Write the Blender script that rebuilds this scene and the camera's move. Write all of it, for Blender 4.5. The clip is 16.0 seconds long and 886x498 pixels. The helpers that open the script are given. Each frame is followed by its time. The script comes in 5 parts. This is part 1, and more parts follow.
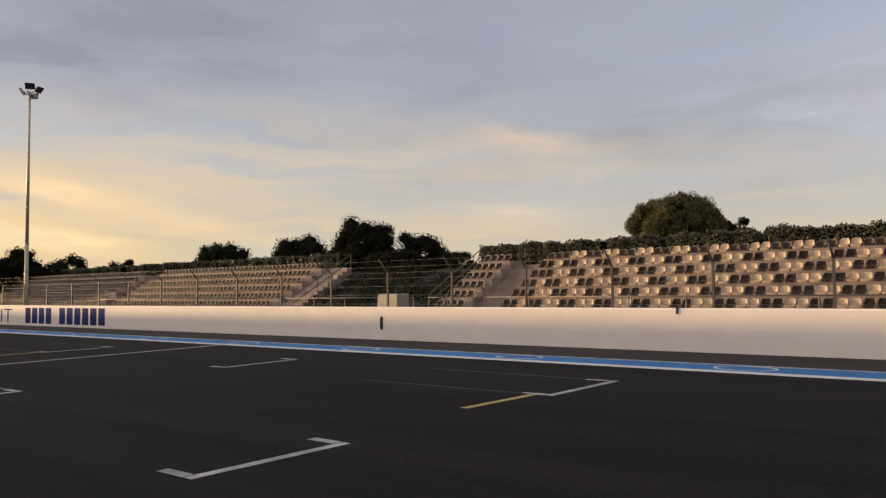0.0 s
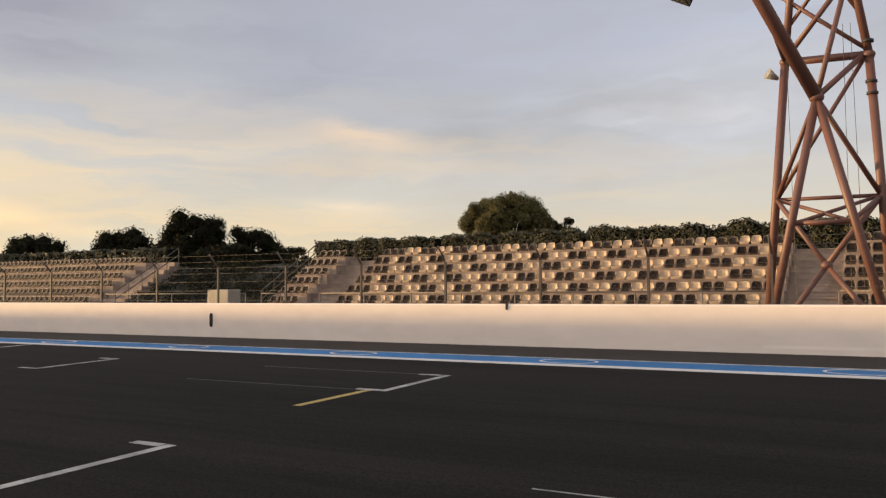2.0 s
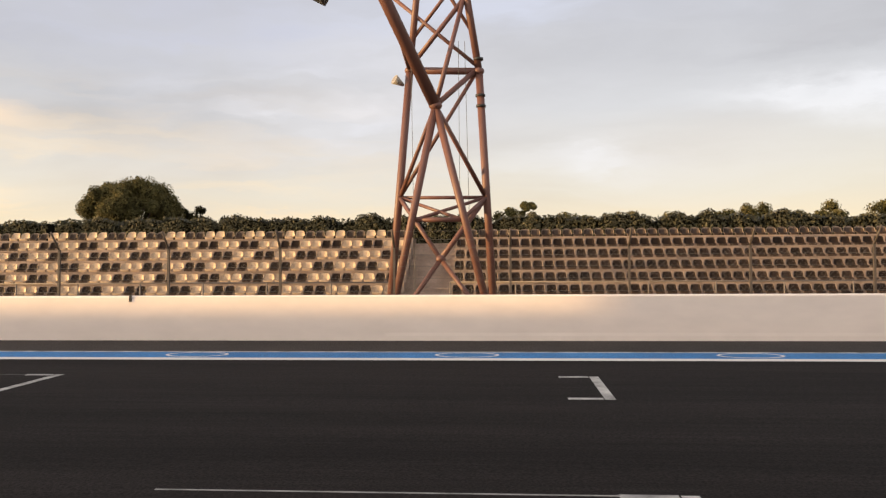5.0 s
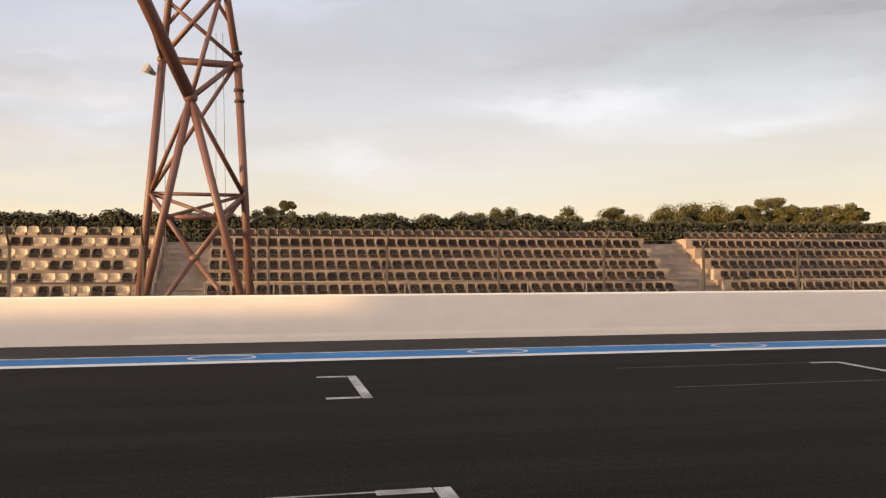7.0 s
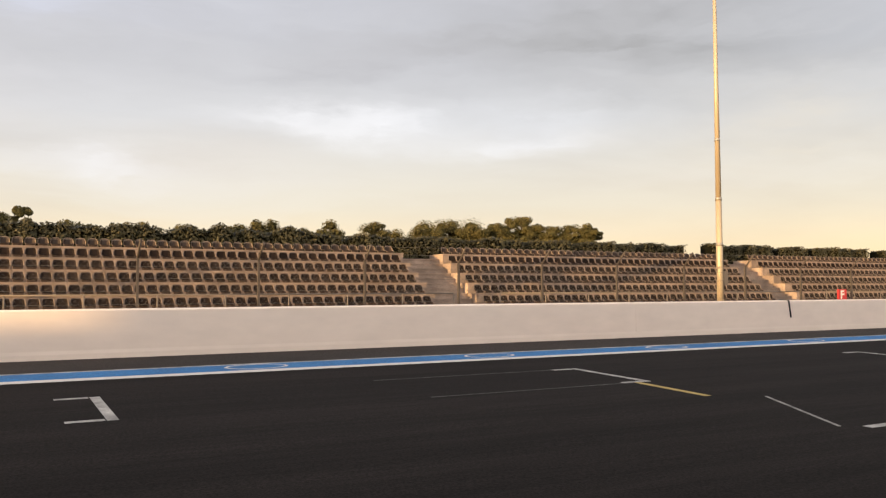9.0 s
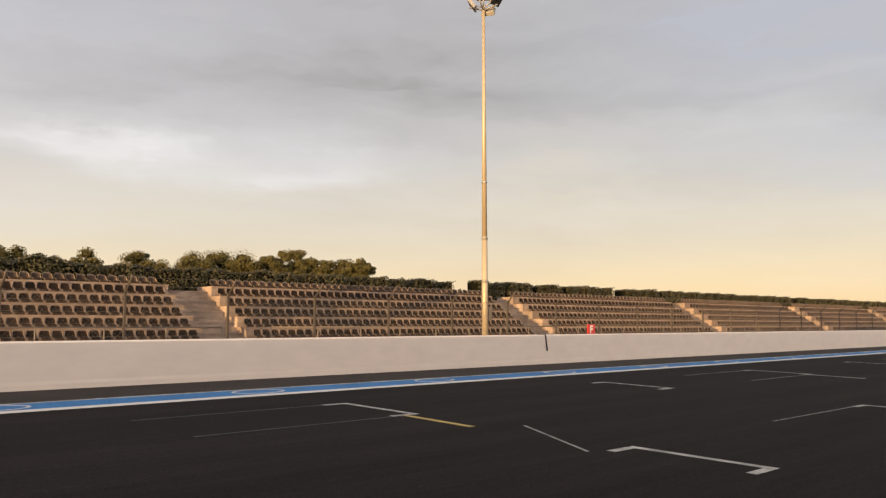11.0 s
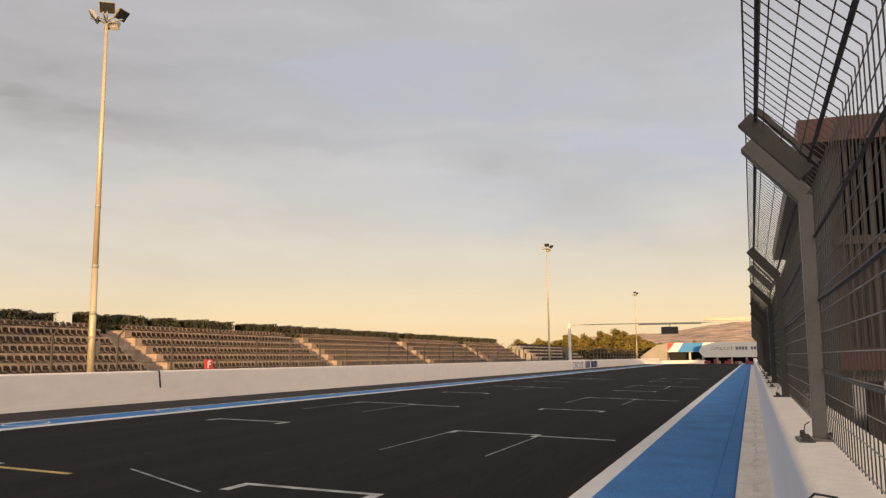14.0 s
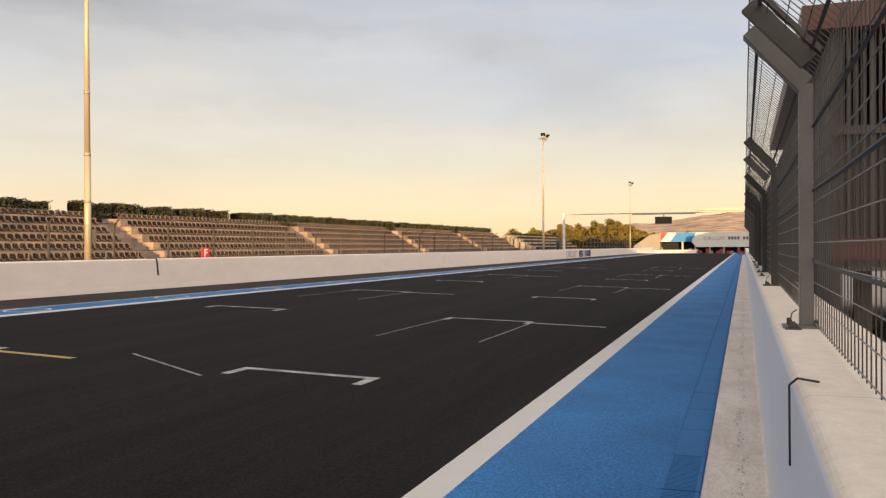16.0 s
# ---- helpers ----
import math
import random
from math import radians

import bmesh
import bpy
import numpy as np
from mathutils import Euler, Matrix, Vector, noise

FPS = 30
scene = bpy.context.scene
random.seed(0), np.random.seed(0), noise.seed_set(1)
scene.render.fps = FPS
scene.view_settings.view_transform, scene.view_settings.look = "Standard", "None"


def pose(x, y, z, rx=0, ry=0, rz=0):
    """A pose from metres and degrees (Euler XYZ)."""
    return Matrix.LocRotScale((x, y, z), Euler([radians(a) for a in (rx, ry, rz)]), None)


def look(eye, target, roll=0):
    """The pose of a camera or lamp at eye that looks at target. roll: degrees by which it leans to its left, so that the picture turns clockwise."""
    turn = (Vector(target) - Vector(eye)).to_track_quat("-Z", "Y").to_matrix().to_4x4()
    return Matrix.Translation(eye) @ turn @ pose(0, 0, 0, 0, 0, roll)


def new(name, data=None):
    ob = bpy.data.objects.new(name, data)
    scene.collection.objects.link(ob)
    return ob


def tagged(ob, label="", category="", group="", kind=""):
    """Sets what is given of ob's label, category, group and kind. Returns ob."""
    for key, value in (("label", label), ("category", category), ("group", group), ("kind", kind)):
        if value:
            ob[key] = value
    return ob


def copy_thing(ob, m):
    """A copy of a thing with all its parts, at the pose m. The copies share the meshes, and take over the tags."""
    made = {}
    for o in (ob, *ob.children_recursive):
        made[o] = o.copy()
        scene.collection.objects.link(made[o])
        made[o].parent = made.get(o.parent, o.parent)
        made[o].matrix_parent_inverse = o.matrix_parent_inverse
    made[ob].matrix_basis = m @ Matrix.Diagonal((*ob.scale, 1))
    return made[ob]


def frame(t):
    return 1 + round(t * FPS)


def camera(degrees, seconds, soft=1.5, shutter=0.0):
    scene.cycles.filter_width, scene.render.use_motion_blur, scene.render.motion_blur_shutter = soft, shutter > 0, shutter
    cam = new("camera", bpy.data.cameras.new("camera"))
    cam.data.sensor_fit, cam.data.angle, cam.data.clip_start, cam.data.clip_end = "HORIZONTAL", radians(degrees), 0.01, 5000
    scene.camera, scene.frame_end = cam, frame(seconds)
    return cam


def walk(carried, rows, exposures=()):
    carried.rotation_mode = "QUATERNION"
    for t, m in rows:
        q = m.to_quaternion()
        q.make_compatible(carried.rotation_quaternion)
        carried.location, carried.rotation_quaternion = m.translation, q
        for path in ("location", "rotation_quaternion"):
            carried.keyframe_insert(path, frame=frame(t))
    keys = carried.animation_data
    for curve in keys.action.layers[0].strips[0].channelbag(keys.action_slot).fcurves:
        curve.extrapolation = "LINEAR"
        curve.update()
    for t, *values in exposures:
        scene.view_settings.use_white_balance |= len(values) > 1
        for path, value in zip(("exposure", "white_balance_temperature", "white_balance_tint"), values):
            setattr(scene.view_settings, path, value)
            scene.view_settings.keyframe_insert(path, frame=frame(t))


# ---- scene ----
cam = camera(56.1, 16.0, soft=1.3)
EYE = Vector((0.0, 0.0, 1.70))


def aim(yaw, pitch, roll):
    y, p = radians(yaw), radians(pitch)
    way = Vector((-math.sin(y) * math.cos(p), math.cos(y) * math.cos(p), math.sin(p)))
    return look(EYE, EYE + 2 * way, roll)


# seconds, heading from the track's line, tilt, lean
PATH = [
    (0, 130.50, 3.19, -0.46),
    (0.5, 126.33, 3.19, -0.52),
    (1, 125.61, 3.10, -0.50),
    (1.5, 123.18, 2.98, -0.41),
    (2, 119.19, 2.84, -0.36),
    (2.5, 115.01, 2.69, -0.29),
    (3, 110.82, 2.54, -0.32),
    (3.5, 106.65, 2.36, -0.35),
    (4, 102.52, 2.25, -0.29),
    (6.5, 81.87, 1.99, -0.29),
    (7, 77.77, 2.03, -0.27),
    (7.5, 73.65, 2.13, -0.26),
    (8, 69.53, 2.27, -0.26),
    (8.5, 65.48, 2.53, -0.24),
    (9, 61.45, 2.89, -0.21),
    (11.5, 41.22, 5.95, -0.02),
    (12, 35.79, 6.75, -0.08),
    (12.5, 29.61, 7.71, -0.12),
    (13, 23.74, 8.82, -0.22),
    (13.5, 20.73, 9.21, -0.25),
    (14, 20.20, 7.47, -0.42),
    (14.5, 20.07, 2.85, -0.30),
    (15, 20.06, -0.18, -0.36),
    (15.5, 20.00, -0.25, -0.35),
    (16, 19.91, -0.14, -0.27),
]
walk(cam, [(t, aim(yaw, pitch, roll)) for t, yaw, pitch, roll in PATH],
     [(0.0, -0.40, 6040, 13.0), (0.5, -0.22, 6060, 12.8), (1.5, -0.18, 6180, 12.0), (3.0, -0.02, 6380, 11.5), (5.0, 0.15, 6480, 12),
      (9.0, 0.17, 6550, 12), (11.5, -0.04, 6800, 13), (14.0, -0.06, 6800, 13), (15.0, 0.15, 6550, 11.8), (16.0, 0.13, 6550, 11.8)])

# ---------------------------------------------------------------- light
SUN_YAW, SUN_UP = 196.0, 3.6          # degrees; yaw as the camera's heading
GLOW = 2.3
to_sun = Vector((-math.sin(radians(SUN_YAW)) * math.cos(radians(SUN_UP)),
                 math.cos(radians(SUN_YAW)) * math.cos(radians(SUN_UP)), math.sin(radians(SUN_UP))))
sun = new("sun", bpy.data.lights.new("sun", "SUN"))
sun.data.energy, sun.data.angle, sun.data.color = 7.0, radians(0.25), (1.0, 0.64, 0.27)
sun.matrix_world = look((0, 0, 60), Vector((0, 0, 60)) - to_sun)

world = bpy.data.worlds.new("evening_sky")
scene.world = world
world.use_nodes = True


def build_sky():
    nt = world.node_tree
    nt.nodes.clear()
    N, L = nt.nodes.new, nt.links.new

    def calc(op, a, b=None, c=None, clamp=False):
        n = N("ShaderNodeMath")
        n.operation, n.use_clamp = op, clamp
        for i, v in enumerate((a, b, c)):
            if v is None:
                continue
            if isinstance(v, (int, float)):
                n.inputs[i].default_value = v
            else:
                L(v, n.inputs[i])
        return n.outputs[0]

    def mix(f, a, b, how="MIX"):
        n = N("ShaderNodeMix")
        n.data_type, n.blend_type = "RGBA", how
        if isinstance(f, (int, float)):
            n.inputs[0].default_value = f
        else:
            L(f, n.inputs[0])
        for i, v in ((6, a), (7, b)):
            if isinstance(v, tuple):
                n.inputs[i].default_value = (*v, 1)
            else:
                L(v, n.inputs[i])
        return n.outputs[2]

    def ramp(f, stops):
        n = N("ShaderNodeValToRGB")
        L(f, n.inputs[0])
        el = n.color_ramp.elements
        el[0].position, el[0].color = stops[0][0], (*stops[0][1], 1)
        el[1].position, el[1].color = stops[-1][0], (*stops[-1][1], 1)
        for p, c in stops[1:-1]:
            e = el.new(p)
            e.color = (*c, 1)
        return n.outputs[0]

    def fog(vector, scale, detail, rough=0.5, bend=0.0):
        n = N("ShaderNodeTexNoise")
        L(vector, n.inputs["Vector"])
        n.inputs["Scale"].default_value, n.inputs["Detail"].default_value = scale, detail
        n.inputs["Roughness"].default_value, n.inputs["Distortion"].default_value = rough, bend
        return n.outputs[0]

    def vector(x, y, z):
        n = N("ShaderNodeCombineXYZ")
        for i, v in enumerate((x, y, z)):
            if isinstance(v, (int, float)):
                n.inputs[i].default_value = v
            else:
                L(v, n.inputs[i])
        return n.outputs[0]

    def towards(d):
        n = N("ShaderNodeVectorMath")
        n.operation = "DOT_PRODUCT"
        L(co, n.inputs[0])
        n.inputs[1].default_value = Vector(d).normalized()
        return n.outputs["Value"]

    co = N("ShaderNodeTexCoord").outputs["Generated"]
    sep = N("ShaderNodeSeparateXYZ")
    L(co, sep.inputs[0])
    up = calc("MAXIMUM", sep.outputs[2], 0.0)
    yaw = calc("MULTIPLY", calc("ARCTAN2", calc("MULTIPLY", sep.outputs[0], -1.0), sep.outputs[1]), 57.2958)
    rise = calc("MULTIPLY", calc("ARCSINE", sep.outputs[2]), 57.2958)

    # clear evening air: warm at the horizon, pale above
    clear = ramp(up, [(0.0, (0.90, 0.66, 0.36)), (0.045, (0.86, 0.70, 0.46)), (0.10, (0.72, 0.66, 0.55)),
                      (0.20, (0.62, 0.62, 0.63)), (0.34, (0.50, 0.51, 0.56)), (1.0, (0.42, 0.42, 0.46))])
    low = calc("SUBTRACT", 1.0, calc("MULTIPLY", up, 5.0), None, True)
    # the sheet of cloud, stretched towards the horizon
    h = calc("ADD", up, 0.15)
    flow = vector(calc("DIVIDE", sep.outputs[0], h), calc("MULTIPLY", calc("DIVIDE", sep.outputs[1], h), 0.75), 5.3)
    cover = ramp(fog(flow, 0.62, 5.0, 0.55, 0.5), [(0.38, (0, 0, 0)), (0.66, (1, 1, 1))])
    cover = calc("MULTIPLY", cover, calc("MULTIPLY_ADD", calc("MULTIPLY", up, 6.0, None, True), 0.62, 0.12))
    shade = ramp(fog(flow, 1.7, 6.0, 0.55), [(0.30, (0.37, 0.36, 0.37)), (0.70, (0.52, 0.51, 0.51))])
    sky = mix(cover, clear, mix(calc("MULTIPLY", low, 0.8), shade, (0.84, 0.64, 0.40)))
    # single clouds and clear lanes: bearing, height, half widths, colour, strength
    wander = calc("MULTIPLY_ADD", fog(vector(calc("MULTIPLY", yaw, 0.055), calc("MULTIPLY", rise, 0.16), 1.7), 1.6, 6.0, 0.6), 5.0, -2.5)
    bent = calc("ADD", rise, wander)
    # ragged cloud edges
    puff = calc("MULTIPLY_ADD", fog(vector(calc("MULTIPLY", yaw, 0.075), calc("MULTIPLY", bent, 0.30), 4.4), 1.3, 3.0, 0.5, 0.3), 4.0, -2.0)
    for az, el, wa, we, colour, k in (
            (162, 7.0, 13, 3.2, (0.92, 0.66, 0.33), 0.35), (160, 4.6, 9, 0.8, (1.0, 0.72, 0.36), 0.6), (156, 5.8, 5, 0.7, (0.66, 0.63, 0.57), 0.6), (143, 8.0, 8, 1.6, (0.60, 0.60, 0.60), 0.5), (172, 3.0, 20, 4.0, (1.10, 0.76, 0.34), 0.8),
            (150, 17.0, 16, 4.5, (0.385, 0.365, 0.41), 0.75), (128, 15.5, 9, 3.0, (0.41, 0.41, 0.46), 0.6), (139, 3.0, 7, 1.0, (0.66, 0.68, 0.60), 0.6),
            (124.5, 10.6, 3.4, 0.8, (0.95, 0.70, 0.50), 0.9), (125.5, 5.7, 3.6, 0.6, (0.85, 0.70, 0.50), 0.75), (131, 8.4, 5.5, 0.7, (0.72, 0.58, 0.44), 0.6),
            (100, 12.0, 12, 5.0, (0.69, 0.685, 0.71), 0.7), (112, 18.0, 14, 4.0, (0.52, 0.53, 0.61), 0.6), (92, 19.0, 12, 3.0, (0.58, 0.60, 0.68), 0.6), (68, 11.4, 8, 1.0, (0.86, 0.86, 0.88), 0.45), (57, 10.2, 7, 0.9, (0.82, 0.82, 0.85), 0.4), (82, 8.0, 9, 1.2, (0.82, 0.82, 0.84), 0.5),
            (66, 15.5, 12, 2.4, (0.47, 0.465, 0.485), 0.7), (76, 8.6, 6, 1.3, (0.66, 0.60, 0.55), 0.5), (45, 17.8, 12, 3.6, (0.35, 0.34, 0.342), 0.95), (53, 11.6, 8, 1.2, (0.68, 0.69, 0.73), 0.5),
            (30, 14.5, 9, 2.0, (0.43, 0.425, 0.44), 0.6), (20, 18.5, 16, 3.5, (0.455, 0.475, 0.54), 0.8), (20, 11.0, 8, 1.6, (0.56, 0.57, 0.62), 0.6), (40, 9.5, 9, 3.2, (0.70, 0.63, 0.53), 0.4), (6, 14.0, 9, 4.5, (0.46, 0.49, 0.57), 0.7)):
        da = calc("DIVIDE", calc("SUBTRACT", yaw, float(az)), float(wa))
        de = calc("DIVIDE", calc("SUBTRACT", bent, float(el)), float(we))
        r2 = calc("ADD", calc("ADD", calc("MULTIPLY", da, da), calc("MULTIPLY", de, de)), puff)
        sky = mix(calc("MULTIPLY", calc("EXPONENT", calc("MULTIPLY", r2, -1.0)), k), sky, colour)
    # slanting bright lanes over the sunset side
    calm = calc("MULTIPLY_ADD", wander, 0.22, rise)
    for az, el, slope, wa, we, colour, k in ((152.0, 5.9, 0.20, 8.5, 0.75, (1.35, 0.92, 0.48), 0.95), (157.0, 3.6, 0.04, 5.0, 0.8, (1.30, 0.96, 0.50), 0.8), (158, 9.6, 0.20, 6, 0.7, (0.62, 0.60, 0.58), 0.5), (150, 4.5, 0.10, 7, 0.35, (1.10, 0.80, 0.44), 0.6),
                                             (158, 6.0, 0.24, 5, 0.5, (0.64, 0.60, 0.52), 0.55), (126.5, 5.9, 0.05, 3.5, 0.4, (1.0, 0.80, 0.56), 0.6)):
        da = calc("SUBTRACT", yaw, float(az))
        de = calc("DIVIDE", calc("SUBTRACT", calc("SUBTRACT", calm, float(el)), calc("MULTIPLY", da, slope)), we)
        da = calc("DIVIDE", da, float(wa))
        r2 = calc("ADD", calc("ADD", calc("MULTIPLY", da, da), calc("MULTIPLY", de, de)), puff)
        sky = mix(calc("MULTIPLY", calc("EXPONENT", calc("MULTIPLY", r2, -1.0)), k), sky, colour)
    streak = ramp(fog(vector(calc("MULTIPLY", yaw, 0.040), calc("MULTIPLY", bent, 0.36), 9.3), 1.25, 5.0, 0.5, 0.3), [(0.48, (0, 0, 0)), (0.66, (1, 1, 1))])
    veil = calc("MULTIPLY", calc("SUBTRACT", 1.15, calc("MULTIPLY", up, 4.6), None, True), calc("MULTIPLY_ADD", calc("SUBTRACT", yaw, 95.0), 0.018, 0.16, True))
    sky = mix(calc("MULTIPLY", calc("MULTIPLY", streak, veil), 1.0), sky, (1.05, 0.76, 0.42))
    thin = ramp(fog(vector(calc("MULTIPLY", yaw, 0.030), calc("MULTIPLY", bent, 0.22), 2.1), 1.5, 6.0, 0.55, 0.3), [(0.50, (0, 0, 0)), (0.72, (1, 1, 1))])
    sky = mix(calc("MULTIPLY", thin, 0.09), sky, (0.86, 0.86, 0.88))
    # the bright half of the sky, round the sunset and over the pits
    glow = N("ShaderNodeMapRange")
    glow.interpolation_type = "SMOOTHSTEP"
    L(towards((0.80, -0.50, 0.32)), glow.inputs["Value"])
    glow.inputs["From Min"].default_value, glow.inputs["From Max"].default_value = 0.30, 0.95
    sky = mix(calc("MULTIPLY", glow.outputs[0], GLOW), sky, (1.0, 0.86, 0.68), "ADD")
    # the thin air itself
    air = N("ShaderNodeTexSky")
    air.sky_type, air.sun_disc = "NISHITA", False
    air.sun_elevation, air.sun_rotation = radians(SUN_UP), math.atan2(to_sun.x, to_sun.y)
    sky = mix(0.03, sky, air.outputs[0], "ADD")
    bg = N("ShaderNodeBackground")
    L(sky, bg.inputs[0])
    bg.inputs[1].default_value = 1.0
    L(bg.outputs[0], N("ShaderNodeOutputWorld").inputs[0])


build_sky()


# ---------------------------------------------------------------- materials
def material(name, base, rough=0.8, metal=0.0, var=0.15, scale=3.0, fine=60.0, bump=0.15, dist=0.01, spec=0.5, tint=None,
             each=0.0, stretch=(1, 1, 1), isle=0.0, grit=None):
    """A worn surface: base colour, two scales of variation in the world's metres, fine relief; each, isle: change from piece to piece
    and from leaf to leaf; grit: scale and strength of a coarse grain."""
    m = bpy.data.materials.new(name)
    m.use_nodes = True
    nt = m.node_tree
    b = nt.nodes["Principled BSDF"]
    b.inputs["Roughness"].default_value, b.inputs["Metallic"].default_value = rough, metal
    b.inputs["Specular IOR Level"].default_value = spec
    N, L = nt.nodes.new, nt.links.new
    geo = N("ShaderNodeNewGeometry")
    mp = N("ShaderNodeMapping")
    mp.inputs["Scale"].default_value = stretch
    L(geo.outputs["Position"], mp.inputs["Vector"])
    n1, n2 = N("ShaderNodeTexNoise"), N("ShaderNodeTexNoise")
    for n, s, d in ((n1, scale, 5.0), (n2, fine, 3.0)):
        n.inputs["Scale"].default_value, n.inputs["Detail"].default_value = s, d
        L(mp.outputs[0], n.inputs["Vector"])
    tint = tint or tuple(c * 0.6 for c in base)
    r = N("ShaderNodeValToRGB")
    r.color_ramp.elements[0].position, r.color_ramp.elements[1].position = 0.30, 0.72
    L(n1.outputs[0], r.inputs[0])
    mx = N("ShaderNodeMix")
    mx.data_type = "RGBA"
    ml = N("ShaderNodeMath")
    ml.operation = "MULTIPLY"
    ml.inputs[1].default_value = min(1.0, var * 3)
    L(r.outputs[0], ml.inputs[0]), L(ml.outputs[0], mx.inputs[0])
    mx.inputs[6].default_value, mx.inputs[7].default_value = (*base, 1), (*tint, 1)
    hsv = N("ShaderNodeHueSaturation")
    L(mx.outputs[2], hsv.inputs["Color"])
    v = N("ShaderNodeMath")
    v.operation = "MULTIPLY_ADD"
    L(n2.outputs[0], v.inputs[0])
    v.inputs[1].default_value, v.inputs[2].default_value = var * 1.6, 1.0 - var * 0.8
    out = v.outputs[0]
    if each:
        info = N("ShaderNodeObjectInfo")
        e = N("ShaderNodeMath")
        e.operation = "MULTIPLY_ADD"
        L(info.outputs["Random"], e.inputs[0])
        e.inputs[1].default_value = each
        L(out, e.inputs[2])
        out = e.outputs[0]
    if isle:
        e = N("ShaderNodeMath")
        e.operation = "MULTIPLY_ADD"
        L(geo.outputs["Random Per Island"], e.inputs[0])
        e.inputs[1].default_value = isle
        L(out, e.inputs[2])
        out = e.outputs[0]
    if grit:
        g = N("ShaderNodeTexNoise")
        g.inputs["Scale"].default_value, g.inputs["Detail"].default_value, g.inputs["Roughness"].default_value = grit[0], 3.0, 0.75
        L(geo.outputs["Position"], g.inputs["Vector"])
        e = N("ShaderNodeMath")
        e.operation = "MULTIPLY_ADD"
        L(g.outputs[0], e.inputs[0])
        e.inputs[1].default_value, e.inputs[2].default_value = grit[1] * 4, 1.0 - grit[1] * 2
        f = N("ShaderNodeMath")
        f.operation = "MULTIPLY"
        L(e.outputs[0], f.inputs[0]), L(out, f.inputs[1])
        out = f.outputs[0]
    L(out, hsv.inputs["Value"])
    L(hsv.outputs[0], b.inputs["Base Color"])
    if bump:
        bp = N("ShaderNodeBump")
        bp.inputs["Strength"].default_value, bp.inputs["Distance"].default_value = bump, dist
        L(n2.outputs[0], bp.inputs["Height"]), L(bp.outputs[0], b.inputs["Normal"])
    return m


M = {}
M["asphalt"] = material("asphalt", (0.0205, 0.0168, 0.0156), 0.9, var=0.45, scale=1.3, fine=9, bump=0.3, tint=(0.0118, 0.0097, 0.0090), stretch=(1, 0.06, 1), spec=0.08, grit=(38, 0.85))
M["verge"] = material("verge_asphalt", (0.033, 0.027, 0.025), 0.9, var=0.3, scale=0.8, fine=70, bump=0.3, spec=0.3, grit=(30, 0.4))
M["earth"] = material("earth", (0.13, 0.10, 0.07), 0.95, var=0.3, scale=0.4, fine=20, bump=0.5)
M["white_paint"] = material("white_road_paint", (0.52, 0.505, 0.48), 0.75, var=0.33, scale=3.5, fine=40, tint=(0.17, 0.16, 0.155), grit=(45, 0.35))
M["line_paint"] = material("cream_white_line_paint", (0.66, 0.63, 0.59), 0.75, var=0.10, scale=3, fine=60, tint=(0.54, 0.51, 0.475))
M["faded_paint"] = material("faded_road_paint", (0.13, 0.125, 0.12), 0.8, var=0.33, scale=2, fine=40, tint=(0.025, 0.023, 0.022))
M["worn_paint"] = material("worn_road_paint", (0.40, 0.385, 0.365), 0.8, var=0.33, scale=4, fine=60, tint=(0.14, 0.135, 0.13))
M["yellow_paint"] = material("yellow_road_paint", (0.50, 0.36, 0.10), 0.7, var=0.25, scale=4, fine=120)
M["blue_paint"] = material("blue_road_paint", (0.026, 0.182, 0.45), 0.85, var=0.30, scale=0.9, fine=30, bump=0.9, tint=(0.0145, 0.118, 0.315), grit=(48, 0.75))
M["wall_white"] = material("white_wall_paint", (0.90, 0.785, 0.70), 0.75, var=0.10, scale=0.45, fine=3, bump=0.03, tint=(0.83, 0.695, 0.62), stretch=(1, 0.5, 1.3))
M["concrete"] = material("concrete", (0.37, 0.282, 0.230), 0.9, var=0.33, scale=1.3, fine=22, bump=0.4, tint=(0.175, 0.132, 0.108), each=0.18)
M["seat_cream"] = material("cream_seat_plastic", (0.46, 0.335, 0.222), 0.5, var=0.12, scale=5, fine=60, bump=0.0, each=0.25, spec=0.35)
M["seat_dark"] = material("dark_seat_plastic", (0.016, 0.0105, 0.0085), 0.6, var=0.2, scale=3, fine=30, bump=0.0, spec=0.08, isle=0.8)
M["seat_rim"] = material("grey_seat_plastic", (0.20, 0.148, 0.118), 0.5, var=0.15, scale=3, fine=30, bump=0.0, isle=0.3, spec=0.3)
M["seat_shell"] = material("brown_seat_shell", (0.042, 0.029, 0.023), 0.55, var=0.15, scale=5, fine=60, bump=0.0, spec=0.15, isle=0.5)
# rim colour of the left blocks, paled to stand for sun glints
M["seat_glint"] = material("glint_seat_rim", (0.40, 0.295, 0.22), 0.35, var=0.12, scale=5, fine=60, bump=0.0, isle=0.4)
M["hedge"] = material("hedge_leaf", (0.060, 0.053, 0.027), 0.5, var=0.3, scale=2.2, fine=9, bump=0.0, tint=(0.018, 0.019, 0.010), spec=0.2, isle=1.0)
M["rail"] = material("weathered_rail_steel", (0.20, 0.165, 0.135), 0.6, metal=0.1, var=0.2, scale=2.5, fine=40, bump=0.05)
M["steel"] = material("galvanised_steel", (0.34, 0.33, 0.31), 0.55, metal=0.5, var=0.12, scale=2.5, fine=40, bump=0.05)


